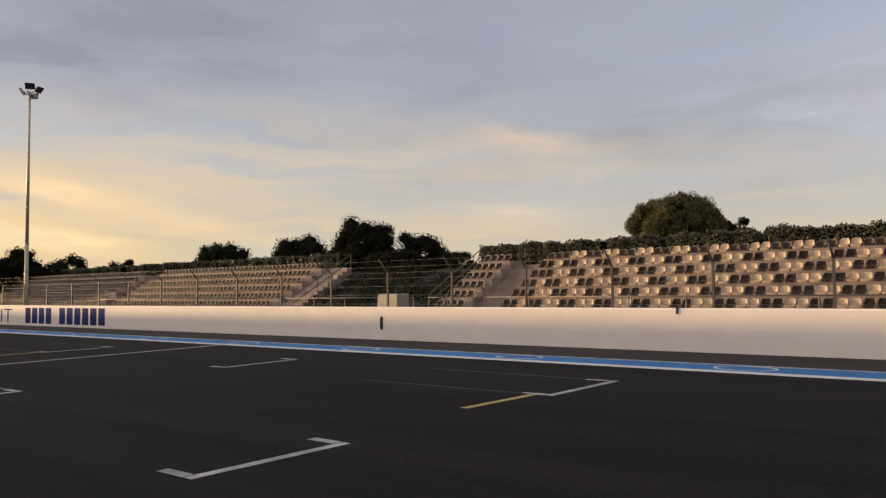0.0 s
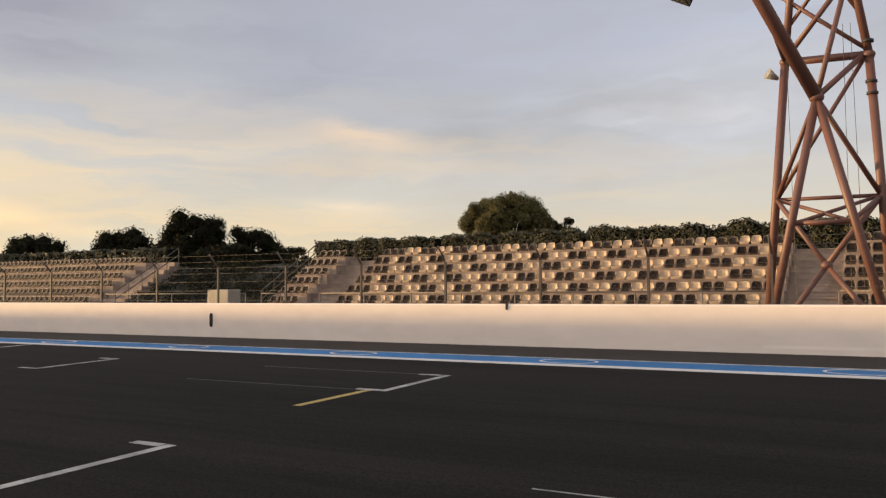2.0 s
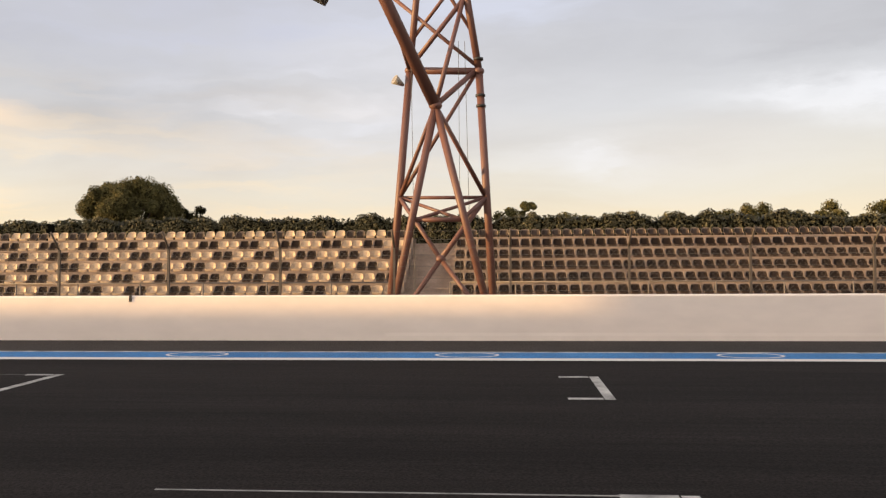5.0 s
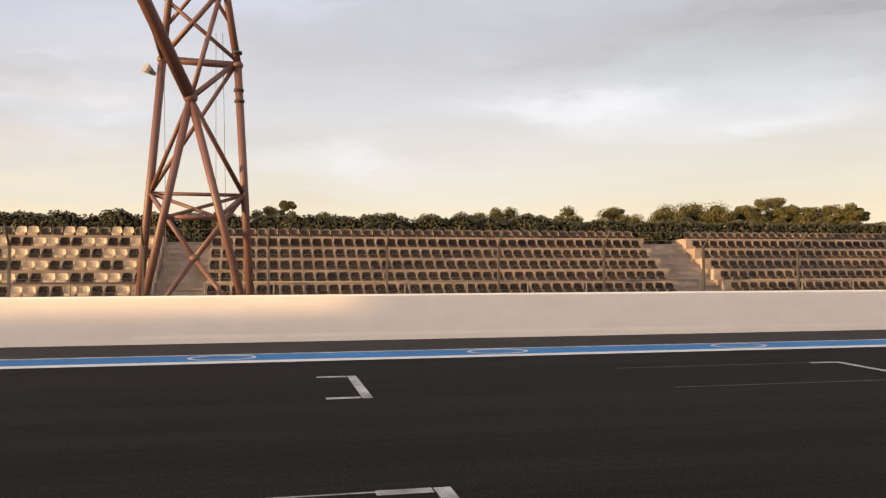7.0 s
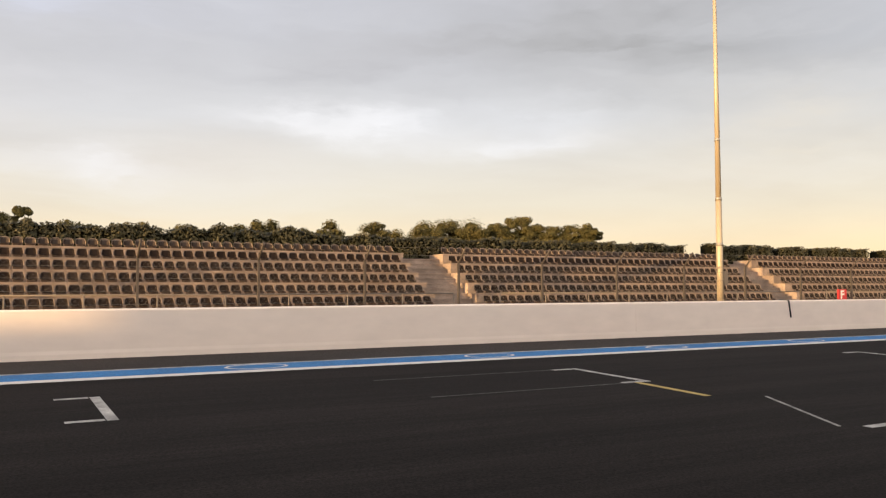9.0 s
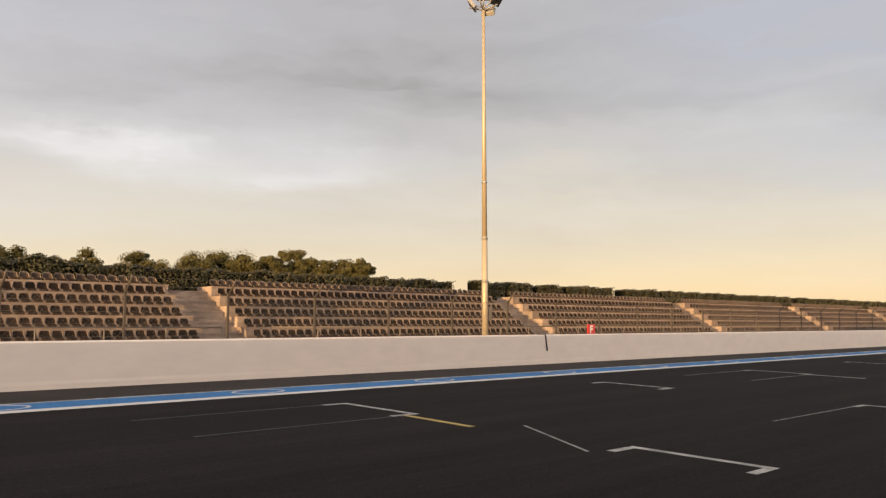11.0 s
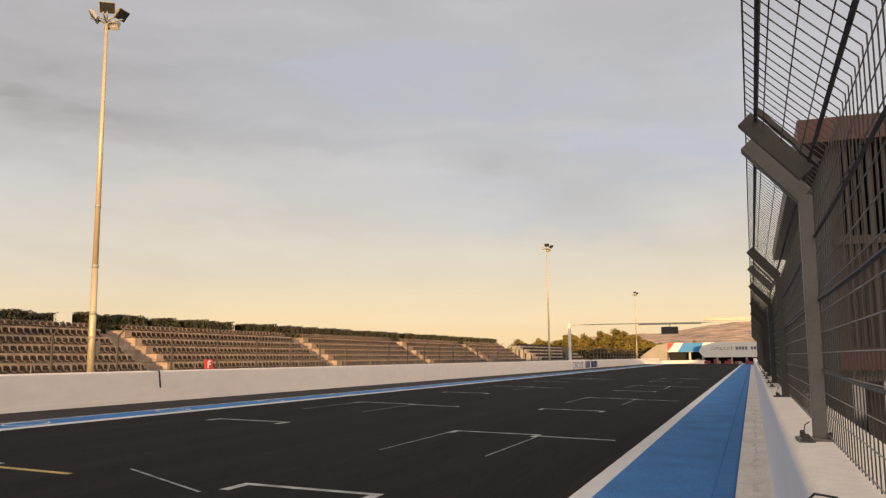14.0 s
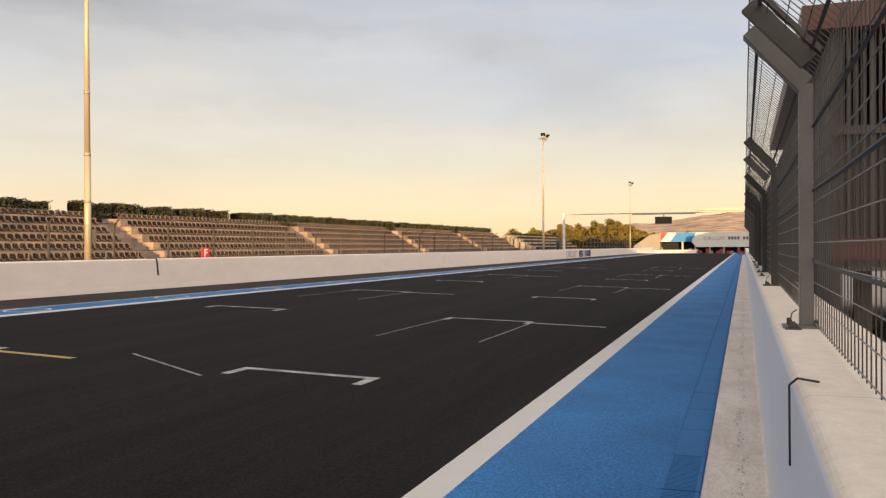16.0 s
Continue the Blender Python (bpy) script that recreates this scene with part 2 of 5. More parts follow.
# ---------------------------------------------------------------- building helpers
def finish(name, bm, mats, parent=None, smooth=False):
    me = bpy.data.meshes.new(name)
    bm.to_mesh(me)
    bm.free()
    for m in (mats if isinstance(mats, (list, tuple)) else [mats]):
        me.materials.append(m)
    if smooth:
        for p in me.polygons:
            p.use_smooth = True
    ob = new(name, me)
    if parent is not None:
        ob.parent = parent
    return ob


def part(name, bm, mat, parent, label="", smooth=False):
    ob = finish(name, bm, mat, parent, smooth)
    if label:
        ob["label"] = label
    return ob


def box(bm, x0, x1, y0, y1, z0, z1, mat=0):
    vs = [bm.verts.new((x, y, z)) for x in (x0, x1) for y in (y0, y1) for z in (z0, z1)]
    for f in ((0, 1, 3, 2), (4, 6, 7, 5), (0, 4, 5, 1), (2, 3, 7, 6), (0, 2, 6, 4), (1, 5, 7, 3)):
        bm.faces.new([vs[i] for i in f]).material_index = mat
    return vs


def tube(bm, p, q, r, n=8, r2=None, caps=True, mat=0):
    p, q = Vector(p), Vector(q)
    d = (q - p).normalized()
    u = d.orthogonal().normalized()
    w = d.cross(u)
    r2 = r if r2 is None else r2
    rings = []
    for c, rad in ((p, r), (q, r2)):
        rings.append([bm.verts.new(c + rad * (math.cos(2 * math.pi * i / n) * u + math.sin(2 * math.pi * i / n) * w)) for i in range(n)])
    for i in range(n):
        f = bm.faces.new((rings[0][i], rings[0][(i + 1) % n], rings[1][(i + 1) % n], rings[1][i]))
        f.material_index, f.smooth = mat, n > 5
    if caps:
        bm.faces.new(rings[0][::-1]).material_index = mat
        bm.faces.new(rings[1]).material_index = mat


def prism(bm, outline, y0, y1, mat=0):
    """An outline of (x, z) drawn out along y."""
    a = [bm.verts.new((x, y0, z)) for x, z in outline]
    b = [bm.verts.new((x, y1, z)) for x, z in outline]
    n = len(outline)
    for i in range(n):
        bm.faces.new((a[i], a[(i + 1) % n], b[(i + 1) % n], b[i])).material_index = mat
    bm.faces.new(a[::-1]).material_index = mat
    bm.faces.new(b).material_index = mat


def bevelled(bm, w, seg=2):
    bmesh.ops.recalc_face_normals(bm, faces=bm.faces)
    bmesh.ops.bevel(bm, geom=list(bm.edges), offset=w, segments=seg, affect="EDGES", profile=0.6)


FALL = 0.025                      # the track falls towards the pit wall


def road_z(x):
    return -FALL * x


# ---------------------------------------------------------------- ground, road, paint
WALL_X, PIT_X = -17.2, 0.151      # faces of the two walls towards the track


def build_ground():
    bm = bmesh.new()
    prof = [(-1600, 0.40), (-60, 0.40), (WALL_X - 0.3, 0.42), (-0.20, -0.012), (PIT_X + 0.3, -0.02), (60, -0.02), (1600, -0.02)]
    ys = [-1600, -400, -150, -60, 0, 60, 150, 400, 1600]
    grid = [[bm.verts.new((x, y, z - 0.006)) for x, z in prof] for y in ys]
    for a, b in zip(grid, grid[1:]):
        for i in range(len(prof) - 1):
            bm.faces.new((a[i], a[i + 1], b[i + 1], b[i]))
    bmesh.ops.recalc_face_normals(bm, faces=bm.faces)
    tagged(finish("ground", bm, M["earth"]), "dry earth and gravel ground reaching the horizon", "ground", kind="structure")
    bm = bmesh.new()
    prism(bm, [(WALL_X - 0.1, road_z(WALL_X - 0.1)), (-0.283, road_z(-0.283)), (-0.283, -0.15), (WALL_X - 0.1, 0.2)], -320, 330)
    bmesh.ops.recalc_face_normals(bm, faces=bm.faces)
    tagged(finish("road", bm, M["asphalt"]), "dark smooth asphalt race track surface", "road", kind="structure")


def paint(bm, x0, y0, x1, y1, w, lift=0.004):
    """A painted line between two places on the road."""
    a, b = Vector((x0, y0)), Vector((x1, y1))
    n = (b - a).normalized()
    n = Vector((-n.y, n.x)) * w / 2
    vs = [bm.verts.new((p.x, p.y, road_z(p.x) + lift)) for p in (a - n, b - n, b + n, a + n)]
    f = bm.faces.new(vs)
    f.normal_update()
    if f.normal.z < 0:
        f.normal_flip()


def strip(name, x0, x1, mat, label, lift=0.004, y0=-320, y1=330):
    bm = bmesh.new()
    paint(bm, (x0 + x1) / 2, y0, (x0 + x1) / 2, y1, abs(x1 - x0), lift)
    for v in bm.verts:
        v.co.z = road_z(v.co.x) + lift
    return tagged(finish(name, bm, mat), label, "road marking", kind="structure")


def build_strips():
    strip("far_runoff_strip", -15.05, -14.2, M["blue_paint"], "blue painted strip along the far wall")
    strip("far_edge_line", -15.18, -15.05, M["white_paint"], "thin white line edging the blue strip")
    strip("far_track_limit_line", -14.2, -13.885, M["line_paint"], "white track limit line beside the blue strip")
    strip("far_verge", WALL_X, -15.18, M["verge"], "dark rough asphalt verge at the wall foot", 0.003)
    strip("near_track_limit_line", -2.12, -1.87, M["line_paint"], "wide white track limit line beside the blue runoff")
    strip("near_runoff_strip", -1.87, -0.283, M["blue_paint"], "coarse blue painted asphalt strip along the pit wall")


def ring_mark(y):
    bm = bmesh.new()
    n, cx, rx, ry, w = 40, -14.63, 0.36, 0.57, 0.06
    outer, inner = [], []
    for i in range(n):
        c, s = math.cos(2 * math.pi * i / n), math.sin(2 * math.pi * i / n)
        for lst, k in ((outer, 0), (inner, w)):
            x = cx + (rx - k) * c
            lst.append(bm.verts.new((x, y + (ry - k) * s, road_z(x) + 0.009)))
    for i in range(n):
        bm.faces.new((inner[i], outer[i], outer[(i + 1) % n], inner[(i + 1) % n]))
    bmesh.ops.recalc_face_normals(bm, faces=bm.faces)
    tagged(finish("ring_marking", bm, M["line_paint"]), "white painted oval ring on the blue strip", "road marking", "rings on the blue strip")


def slot(x0, x1, y, long):
    """A starting slot: a bar across, two short returns, and on the long kind old guide lines."""
    e = new("grid_slot_marking")
    e.location = (0, 0, 0)
    tagged(e, "white painted starting slot with long faded guide lines" if long else "white painted starting slot bracket on asphalt",
           "road marking", "starting slots of the grid")
    bm = bmesh.new()
    paint(bm, x0, y, x1, y, 0.13)
    part("front_bar", bm, M["white_paint"], e)
    for x, s in ((x0, 1), (x1, -1)):
        bm = bmesh.new()
        paint(bm, x + s * 0.06, y - 0.08, x + s * 0.06, y - 0.50, 0.13, 0.005)
        part("return_bar", bm, M["white_paint"], e)
    if long:
        for x in (x0 + 0.03, x1):
            bm = bmesh.new()
            paint(bm, x, y - 0.5, x, y - 3.9, 0.034)
            part("guide_line", bm, M["worn_paint" if y > 12 or x0 > -8 else "faded_paint"], e, "thin worn guide line")
        bm = bmesh.new()
        paint(bm, x1, y - 0.25, x1 + 1.55, y - 0.32, 0.13, 0.0045)
        part("side_bar", bm, M["yellow_paint"] if x0 < -8 and y < 12 else M["white_paint"], e, "yellow painted bar" if x0 < -8 and y < 12 else "")


def build_marks():
    for y, l in ((-30.6, 0), (-22.7, 1), (-14.6, 0), (-6.65, 1), (1.25, 0), (9.2, 1), (17.1, 0), (24.85, 1), (32.9, 0), (40.4, 1), (48.4, 0), (56.3, 1), (64.2, 0)):
        slot(-12.05, -10.1, y, l)
    for y, l in ((-30.4, 1), (-22.4, 0), (-14.5, 1), (-6.55, 0), (1.3, 1), (9.2, 0), (17.15, 1), (25.1, 0), (32.4, 1), (39.5, 0), (46.5, 1), (54.4, 0), (62.3, 1)):
        slot(-6.08, -4.17, y, l)
    bm = bmesh.new()
    paint(bm, -13.9, -20.13, -2.1, -20.1, 0.16, 0.0045)
    tagged(finish("start_line", bm, M["white_paint"]), "white start line painted across the asphalt", "road marking")
    bm = bmesh.new()
    paint(bm, -8.17, 9.6, -6.19, 8.46, 0.05)
    tagged(finish("diagonal_marking", bm, M["worn_paint"]), "thin white slanting line painted on asphalt", "road marking")
    for k in range(-14, 24):
        ring_mark(-0.67 + 4.855 * k)


# ---------------------------------------------------------------- far wall
def wall_slab(name, face, back, z0, z1, y0, y1, mat, label, foot=0.0):
    """A concrete barrier with eased top edges."""
    s = 1 if back < face else -1
    bm = bmesh.new()
    prism(bm, [(face, z0), (face, z1 - 0.03), (face - s * 0.03, z1), (back + s * 0.03, z1), (back, z1 - 0.03), (back, z0)], y0, y1)
    bmesh.ops.recalc_face_normals(bm, faces=bm.faces)
    return tagged(finish(name, bm, mat), label, "wall", kind="structure")


def build_far_wall():
    wall_slab("wall_far", WALL_X, WALL_X - 0.42, 0.2, 1.376, -300, 330, M["wall_white"], "long white painted concrete track barrier")
    bm = bmesh.new()
    prism(bm, [(WALL_X + 0.009, 0.40), (WALL_X + 0.009, 0.535), (WALL_X + 0.002, 0.60), (WALL_X + 0.002, 0.40)], -2.5, 36)
    bmesh.ops.recalc_face_normals(bm, faces=bm.faces)
    tagged(finish("wall_far_plinth", bm, M["wall_white"]), "low white plinth along the wall foot", "wall", kind="structure")


# ---------------------------------------------------------------- stands
ROWS, FRONT, DEPTH, RISE, BASE = 6, -32.0, 0.8, 0.478, 1.11
PITCH = 0.449


def seat_mesh(name, mats, wide=1.0, tall=1.0, wing=1.0):
    """A moulded tub seat that faces +x: back, wings and pan of one curved shell; origin under its back."""
    bm = bmesh.new()
    #        depth, height, half width, how far the wings come forward, and rise
    prof = [(0.285, 0.020, 0.165, -0.01, 0.00), (0.300, 0.085, 0.185, -0.02, 0.02), (0.150, 0.075, 0.198, 0.0, 0.06), (0.050, 0.110, 0.200, 0.06, 0.05),
            (0.020, 0.240, 0.186, 0.085, 0.0), (-0.005, 0.335, 0.160, 0.05, -0.015), (-0.025, 0.362, 0.135, 0.02, -0.02)]
    across = (-1.0, -0.88, -0.45, 0.45, 0.88, 1.0)
    front, back = [], []
    for d, h, w, fw, up in prof:
        w, h, fw = w * wide, h * tall, fw * wing
        front.append([bm.verts.new((d + fw * abs(u) ** 3, w * u, h + up * abs(u) ** 3)) for u in across])
        back.append([bm.verts.new((d - 0.022 + 0.7 * fw * abs(u) ** 3, w * u * 0.97, h - 0.016 + up * abs(u) ** 3)) for u in across])
    rows, cols = len(prof), len(across)
    for i in range(rows - 1):
        for j in range(cols - 1):
            # edges take the first colour, the hollow the second, pan and back the third
            edge = j in (0, cols - 2) or i == rows - 2
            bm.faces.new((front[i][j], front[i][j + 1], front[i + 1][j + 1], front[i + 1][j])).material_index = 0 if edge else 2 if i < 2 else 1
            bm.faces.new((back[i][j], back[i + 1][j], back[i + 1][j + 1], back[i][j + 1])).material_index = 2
    for i in range(rows - 1):
        for j in (0, cols - 1):
            bm.faces.new((front[i][j], front[i + 1][j], back[i + 1][j], back[i][j])).material_index = 0
    for j in range(cols - 1):
        for i in (0, rows - 1):
            bm.faces.new((front[i][j], front[i][j + 1], back[i][j + 1], back[i][j])).material_index = 0
    # the foot that carries it
    box(bm, 0.02, 0.16, -0.06, 0.06, -0.004, 0.062, 2)
    bmesh.ops.recalc_face_normals(bm, faces=bm.faces)
    me = bpy.data.meshes.new(name)
    bm.to_mesh(me)
    bm.free()
    for m in mats:
        me.materials.append(m)
    return me


def build_block(y0, y1, name="grandstand_block"):
    """One block of terracing between two aisles: stepped concrete."""
    e = new(name)
    tagged(e, "weathered stepped concrete grandstand terrace with six seat rows", "grandstand", "grandstand blocks")
    for r in range(-1, ROWS):
        x, z = FRONT - DEPTH * r, BASE + RISE * r
        bm = bmesh.new()
        box(bm, x + 0.42 - DEPTH - (0.6 if r == ROWS - 1 else 0), x + 0.42, y0, y1, 0.38, z - 0.05)
        part("riser", bm, M["concrete"], e)
        bm = bmesh.new()
        box(bm, x + 0.42 - DEPTH - (0.6 if r == ROWS - 1 else 0), x + 0.45, y0 - 0.01, y1 + 0.01, z - 0.05, z)
        part("tread", bm, M["concrete"], e)


def build_aisle(y0, y1):
    e = new("aisle_stair")
    tagged(e, "worn concrete aisle stair climbing between the seat blocks", "stair", "aisle stairs of the grandstand")
    for k in range(-1, ROWS * 2):
        x, z = FRONT + 0.42 - DEPTH * k / 2, BASE - RISE / 2 + RISE * (k - 1) / 2
        bm = bmesh.new()
        box(bm, x - DEPTH / 2, x, y0 + 0.004, y1 - 0.004, 0.4, z - 0.045)
        box(bm, x - DEPTH / 2, x + 0.035, y0 + 0.014, y1 - 0.014, z - 0.045, z)
        part("step", bm, M["concrete"], e)


AISLES = [-68.1, -46.5, -24.65, -3.0, 18.3, 39.8, 61.3, 82.7, 104.2]


def build_stand():
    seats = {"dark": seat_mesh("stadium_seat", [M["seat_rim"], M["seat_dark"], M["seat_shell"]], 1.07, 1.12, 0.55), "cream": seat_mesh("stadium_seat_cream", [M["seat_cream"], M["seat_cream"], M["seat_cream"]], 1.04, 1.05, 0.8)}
    seats["pale"] = seat_mesh("stadium_seat_glint", [M["seat_glint"], M["seat_dark"], M["seat_shell"]], 1.04, 1.05, 0.6)
    # lighter copy of the dark seat: the top row's extra light, as colour
    seats["brown"] = seat_mesh("stadium_seat_lit", [M["seat_rim"], M["seat_shell"], M["seat_shell"]])
    joined = {"dark": [], "pale": [], "brown": []}
    blocks = [(-125, -91), (-89, -62.3), (-60.1, -40.7), (-27.75, -25.75), (-23.6, -3.95), (-2.1, 17.2), (19.35, 38.75), (40.8, 60.2), (62.3, 81.6), (83.7, 103.1), (105.2, 122)]
    for n, (y0, y1) in enumerate(blocks):
        build_block(y0, y1)
        if n + 1 < len(blocks) and blocks[n + 1][0] - y1 < 4:
            build_aisle(y1, blocks[n + 1][0])
        count = int((y1 - y0 - 0.1) / PITCH)
        for r in range(ROWS):
            for i in range(count):
                y = y0 + 0.05 + PITCH * (i + 0.5)
                x, z = FRONT - DEPTH * r, BASE + RISE * r
                pair = ((i + 1) // 2 + r) % 2
                kind = "cream" if y0 == -23.6 and i > 1 and pair else "pale" if y0 < -24 else "brown" if r == ROWS - 1 else "dark"
                if y0 == -23.6:
                    ob = new("stadium_seat", seats[kind])
                    ob.location = (x, y, z)
                    tagged(ob, "cream plastic bucket seat on a concrete terrace" if kind == "cream" else "dark brown plastic bucket seat with a paler rim",
                           "seat", "bucket seats of the two-tone block")
                else:
                    joined[kind].append((x, y, z))
    for kind, label in (("dark", "rows of dark bucket seats with tan rims on concrete terraces"), ("pale", "rows of dark bucket seats with sun glints coloured onto their rims"),
                        ("brown", "top row of bucket seats in a lighter copy for more light")):
        src, places = seats[kind], joined[kind]
        vs = np.array([v.co for v in src.vertices])
        fs = [tuple(p.vertices) for p in src.polygons]
        mi = [p.material_index for p in src.polygons]
        me = bpy.data.meshes.new("seat_rows")
        me.from_pydata((vs[None] + np.array(places)[:, None]).reshape(-1, 3).tolist(), [],
                       [tuple(a + k * len(vs) for a in f) for k in range(len(places)) for f in fs])
        for m in src.materials:
            me.materials.append(m)
        me.polygons.foreach_set("material_index", mi * len(places))
        tagged(new("seat_rows", me), label, "seats", kind="stuff")


build_ground()
build_strips()
build_marks()
build_far_wall()
build_stand()


# ---------------------------------------------------------------- more materials
M["rust"] = material("red_brown_steel_paint", (0.150, 0.066, 0.050), 0.5, metal=0.0, var=0.18, scale=1.2, fine=25, bump=0.05, tint=(0.105, 0.047, 0.038))
M["black"] = material("black_metal", (0.025, 0.024, 0.024), 0.5, var=0.1, scale=4, fine=30, bump=0.0)
M["lamp_grey"] = material("grey_lamp_housing", (0.36, 0.33, 0.29), 0.45, metal=0.3, var=0.1, scale=4, fine=30, bump=0.0)
M["pole"] = material("pale_pole_paint", (0.48, 0.39, 0.27), 0.45, metal=0.25, var=0.10, scale=0.8, fine=20, bump=0.0, tint=(0.40, 0.33, 0.24))
M["fence_post"] = material("grey_brown_fence_steel", (0.085, 0.068, 0.055), 0.65, metal=0.0, var=0.15, scale=2, fine=30, bump=0.05)
M["wire"] = material("dull_fence_wire", (0.17, 0.155, 0.14), 0.6, metal=0.3, var=0.1, scale=3, fine=20, bump=0.0)
M["navy"] = material("navy_lettering", (0.035, 0.045, 0.16), 0.9, spec=0.1, var=0.12, scale=3, fine=30, bump=0.0)
M["grey_letter"] = material("grey_lettering", (0.16, 0.16, 0.17), 0.6, var=0.12, scale=3, fine=30, bump=0.0)
M["red"] = material("red_paint", (0.52, 0.035, 0.035), 0.5, var=0.1, scale=2, fine=30, bump=0.0)
M["dull_red"] = material("faded_red_plastic", (0.26, 0.035, 0.045), 0.6, var=0.12, scale=2, fine=30, bump=0.0)
M["banner_blue"] = material("bright_blue_panel", (0.022, 0.20, 0.52), 0.6, var=0.06, scale=1, fine=20, bump=0.0)
M["banner_white"] = material("white_panel", (0.74, 0.72, 0.69), 0.5, var=0.05, scale=1, fine=20, bump=0.0)
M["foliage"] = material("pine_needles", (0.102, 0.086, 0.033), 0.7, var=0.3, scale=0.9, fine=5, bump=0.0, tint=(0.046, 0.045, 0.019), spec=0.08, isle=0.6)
# sunlit and shaded copies of the foliage: low sun and backlight put into colour
M["foliage_gold"] = material("sunlit_gold_leaves", (0.17, 0.128, 0.034), 0.7, var=0.3, scale=0.5, fine=4, bump=0.0, tint=(0.09, 0.072, 0.022), spec=0.08, isle=0.5)
M["foliage_dark"] = material("shaded_pine_needles", (0.018, 0.018, 0.008), 0.8, var=0.3, scale=0.9, fine=5, bump=0.0, tint=(0.014, 0.016, 0.007), spec=0.08)
# cores of crowns and hedge: inner shade put into the colour, deep and lighter
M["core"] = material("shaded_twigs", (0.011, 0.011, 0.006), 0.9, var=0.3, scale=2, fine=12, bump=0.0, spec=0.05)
M["core_lit"] = material("lighter_shaded_twigs", (0.034, 0.031, 0.014), 0.9, var=0.3, scale=2, fine=12, bump=0.0, spec=0.05)
M["bark"] = material("pine_bark", (0.10, 0.07, 0.05), 0.9, var=0.3, scale=3, fine=25, bump=0.4)
M["grass"] = material("dry_bank_grass", (0.020, 0.020, 0.010), 0.95, var=0.35, scale=1.2, fine=15, bump=0.6)
M["hill"] = material("stony_scrub_hillside", (0.70, 0.44, 0.29), 0.95, var=0.45, scale=0.020, fine=0.09, bump=0.0, tint=(0.17, 0.13, 0.085))
M["pit_top"] = material("cream_wall_cap", (0.86, 0.765, 0.65), 0.85, var=0.16, scale=1.6, fine=12, bump=0.15, tint=(0.74, 0.635, 0.53), grit=(60, 0.08))
M["pit_face"] = material("white_pit_wall_paint", (0.80, 0.80, 0.83), 0.7, var=0.07, scale=1.2, fine=40, bump=0.12, tint=(0.70, 0.69, 0.71))
M["footing"] = material("stained_footing", (0.82, 0.73, 0.63), 0.9, var=0.25, scale=2.2, fine=30, bump=0.4, tint=(0.60, 0.495, 0.40), stretch=(1, 0.4, 1), grit=(60, 0.22))
M["gravel"] = material("loose_grit", (0.24, 0.19, 0.15), 0.95, var=0.3, scale=9, fine=60, bump=0.2)
M["grate_blue"] = material("blue_painted_grate", (0.024, 0.165, 0.41), 0.85, var=0.25, scale=0.7, fine=42, bump=0.5, tint=(0.017, 0.130, 0.34), grit=(70, 0.3))
# near-black colour for the shade inside drain, wall slot, lookout and bridge
M["gap"] = material("recess_shade", (0.015, 0.015, 0.018), 0.9, var=0.1, scale=4, fine=40, bump=0.0)
M["brown_panel"] = material("brown_slat_screen", (0.125, 0.102, 0.087), 0.75, var=0.2, scale=1.2, fine=25, bump=0.1)
M["grey_panel"] = material("grey_brown_cladding", (0.145, 0.127, 0.115), 0.8, var=0.15, scale=1.0, fine=20, bump=0.1)
M["pale_paving"] = material("pale_pit_lane_concrete", (0.46, 0.40, 0.34), 0.9, var=0.2, scale=0.5, fine=12, bump=0.2)
M["render_wall"] = material("grey_rendered_wall", (0.30, 0.27, 0.24), 0.9, var=0.12, scale=0.5, fine=15, bump=0.1)
M["cable"] = material("dark_steel_rope", (0.05, 0.048, 0.045), 0.7, metal=0.0, var=0.3, scale=6, fine=60, bump=0.3)
# darker copy of the post steel: dimness behind the mesh put into colour
M["post_dark"] = material("dimmed_post_steel", (0.085, 0.079, 0.072), 0.7, metal=0.1, var=0.16, scale=2.2, fine=40, bump=0.1, spec=0.3)
M["post_steel"] = material("dull_galvanised_post", (0.235, 0.222, 0.205), 0.6, metal=0.35, var=0.16, scale=2.2, fine=40, bump=0.1, tint=(0.16, 0.148, 0.135))
M["fence_dark"] = material("dark_galvanised_frame", (0.10, 0.092, 0.084), 0.6, metal=0.3, var=0.15, scale=3, fine=40, bump=0.1)
M["line_wire"] = material("pale_galvanised_wire", (0.23, 0.21, 0.19), 0.55, metal=0.2, var=0.12, scale=3, fine=40, bump=0.0)


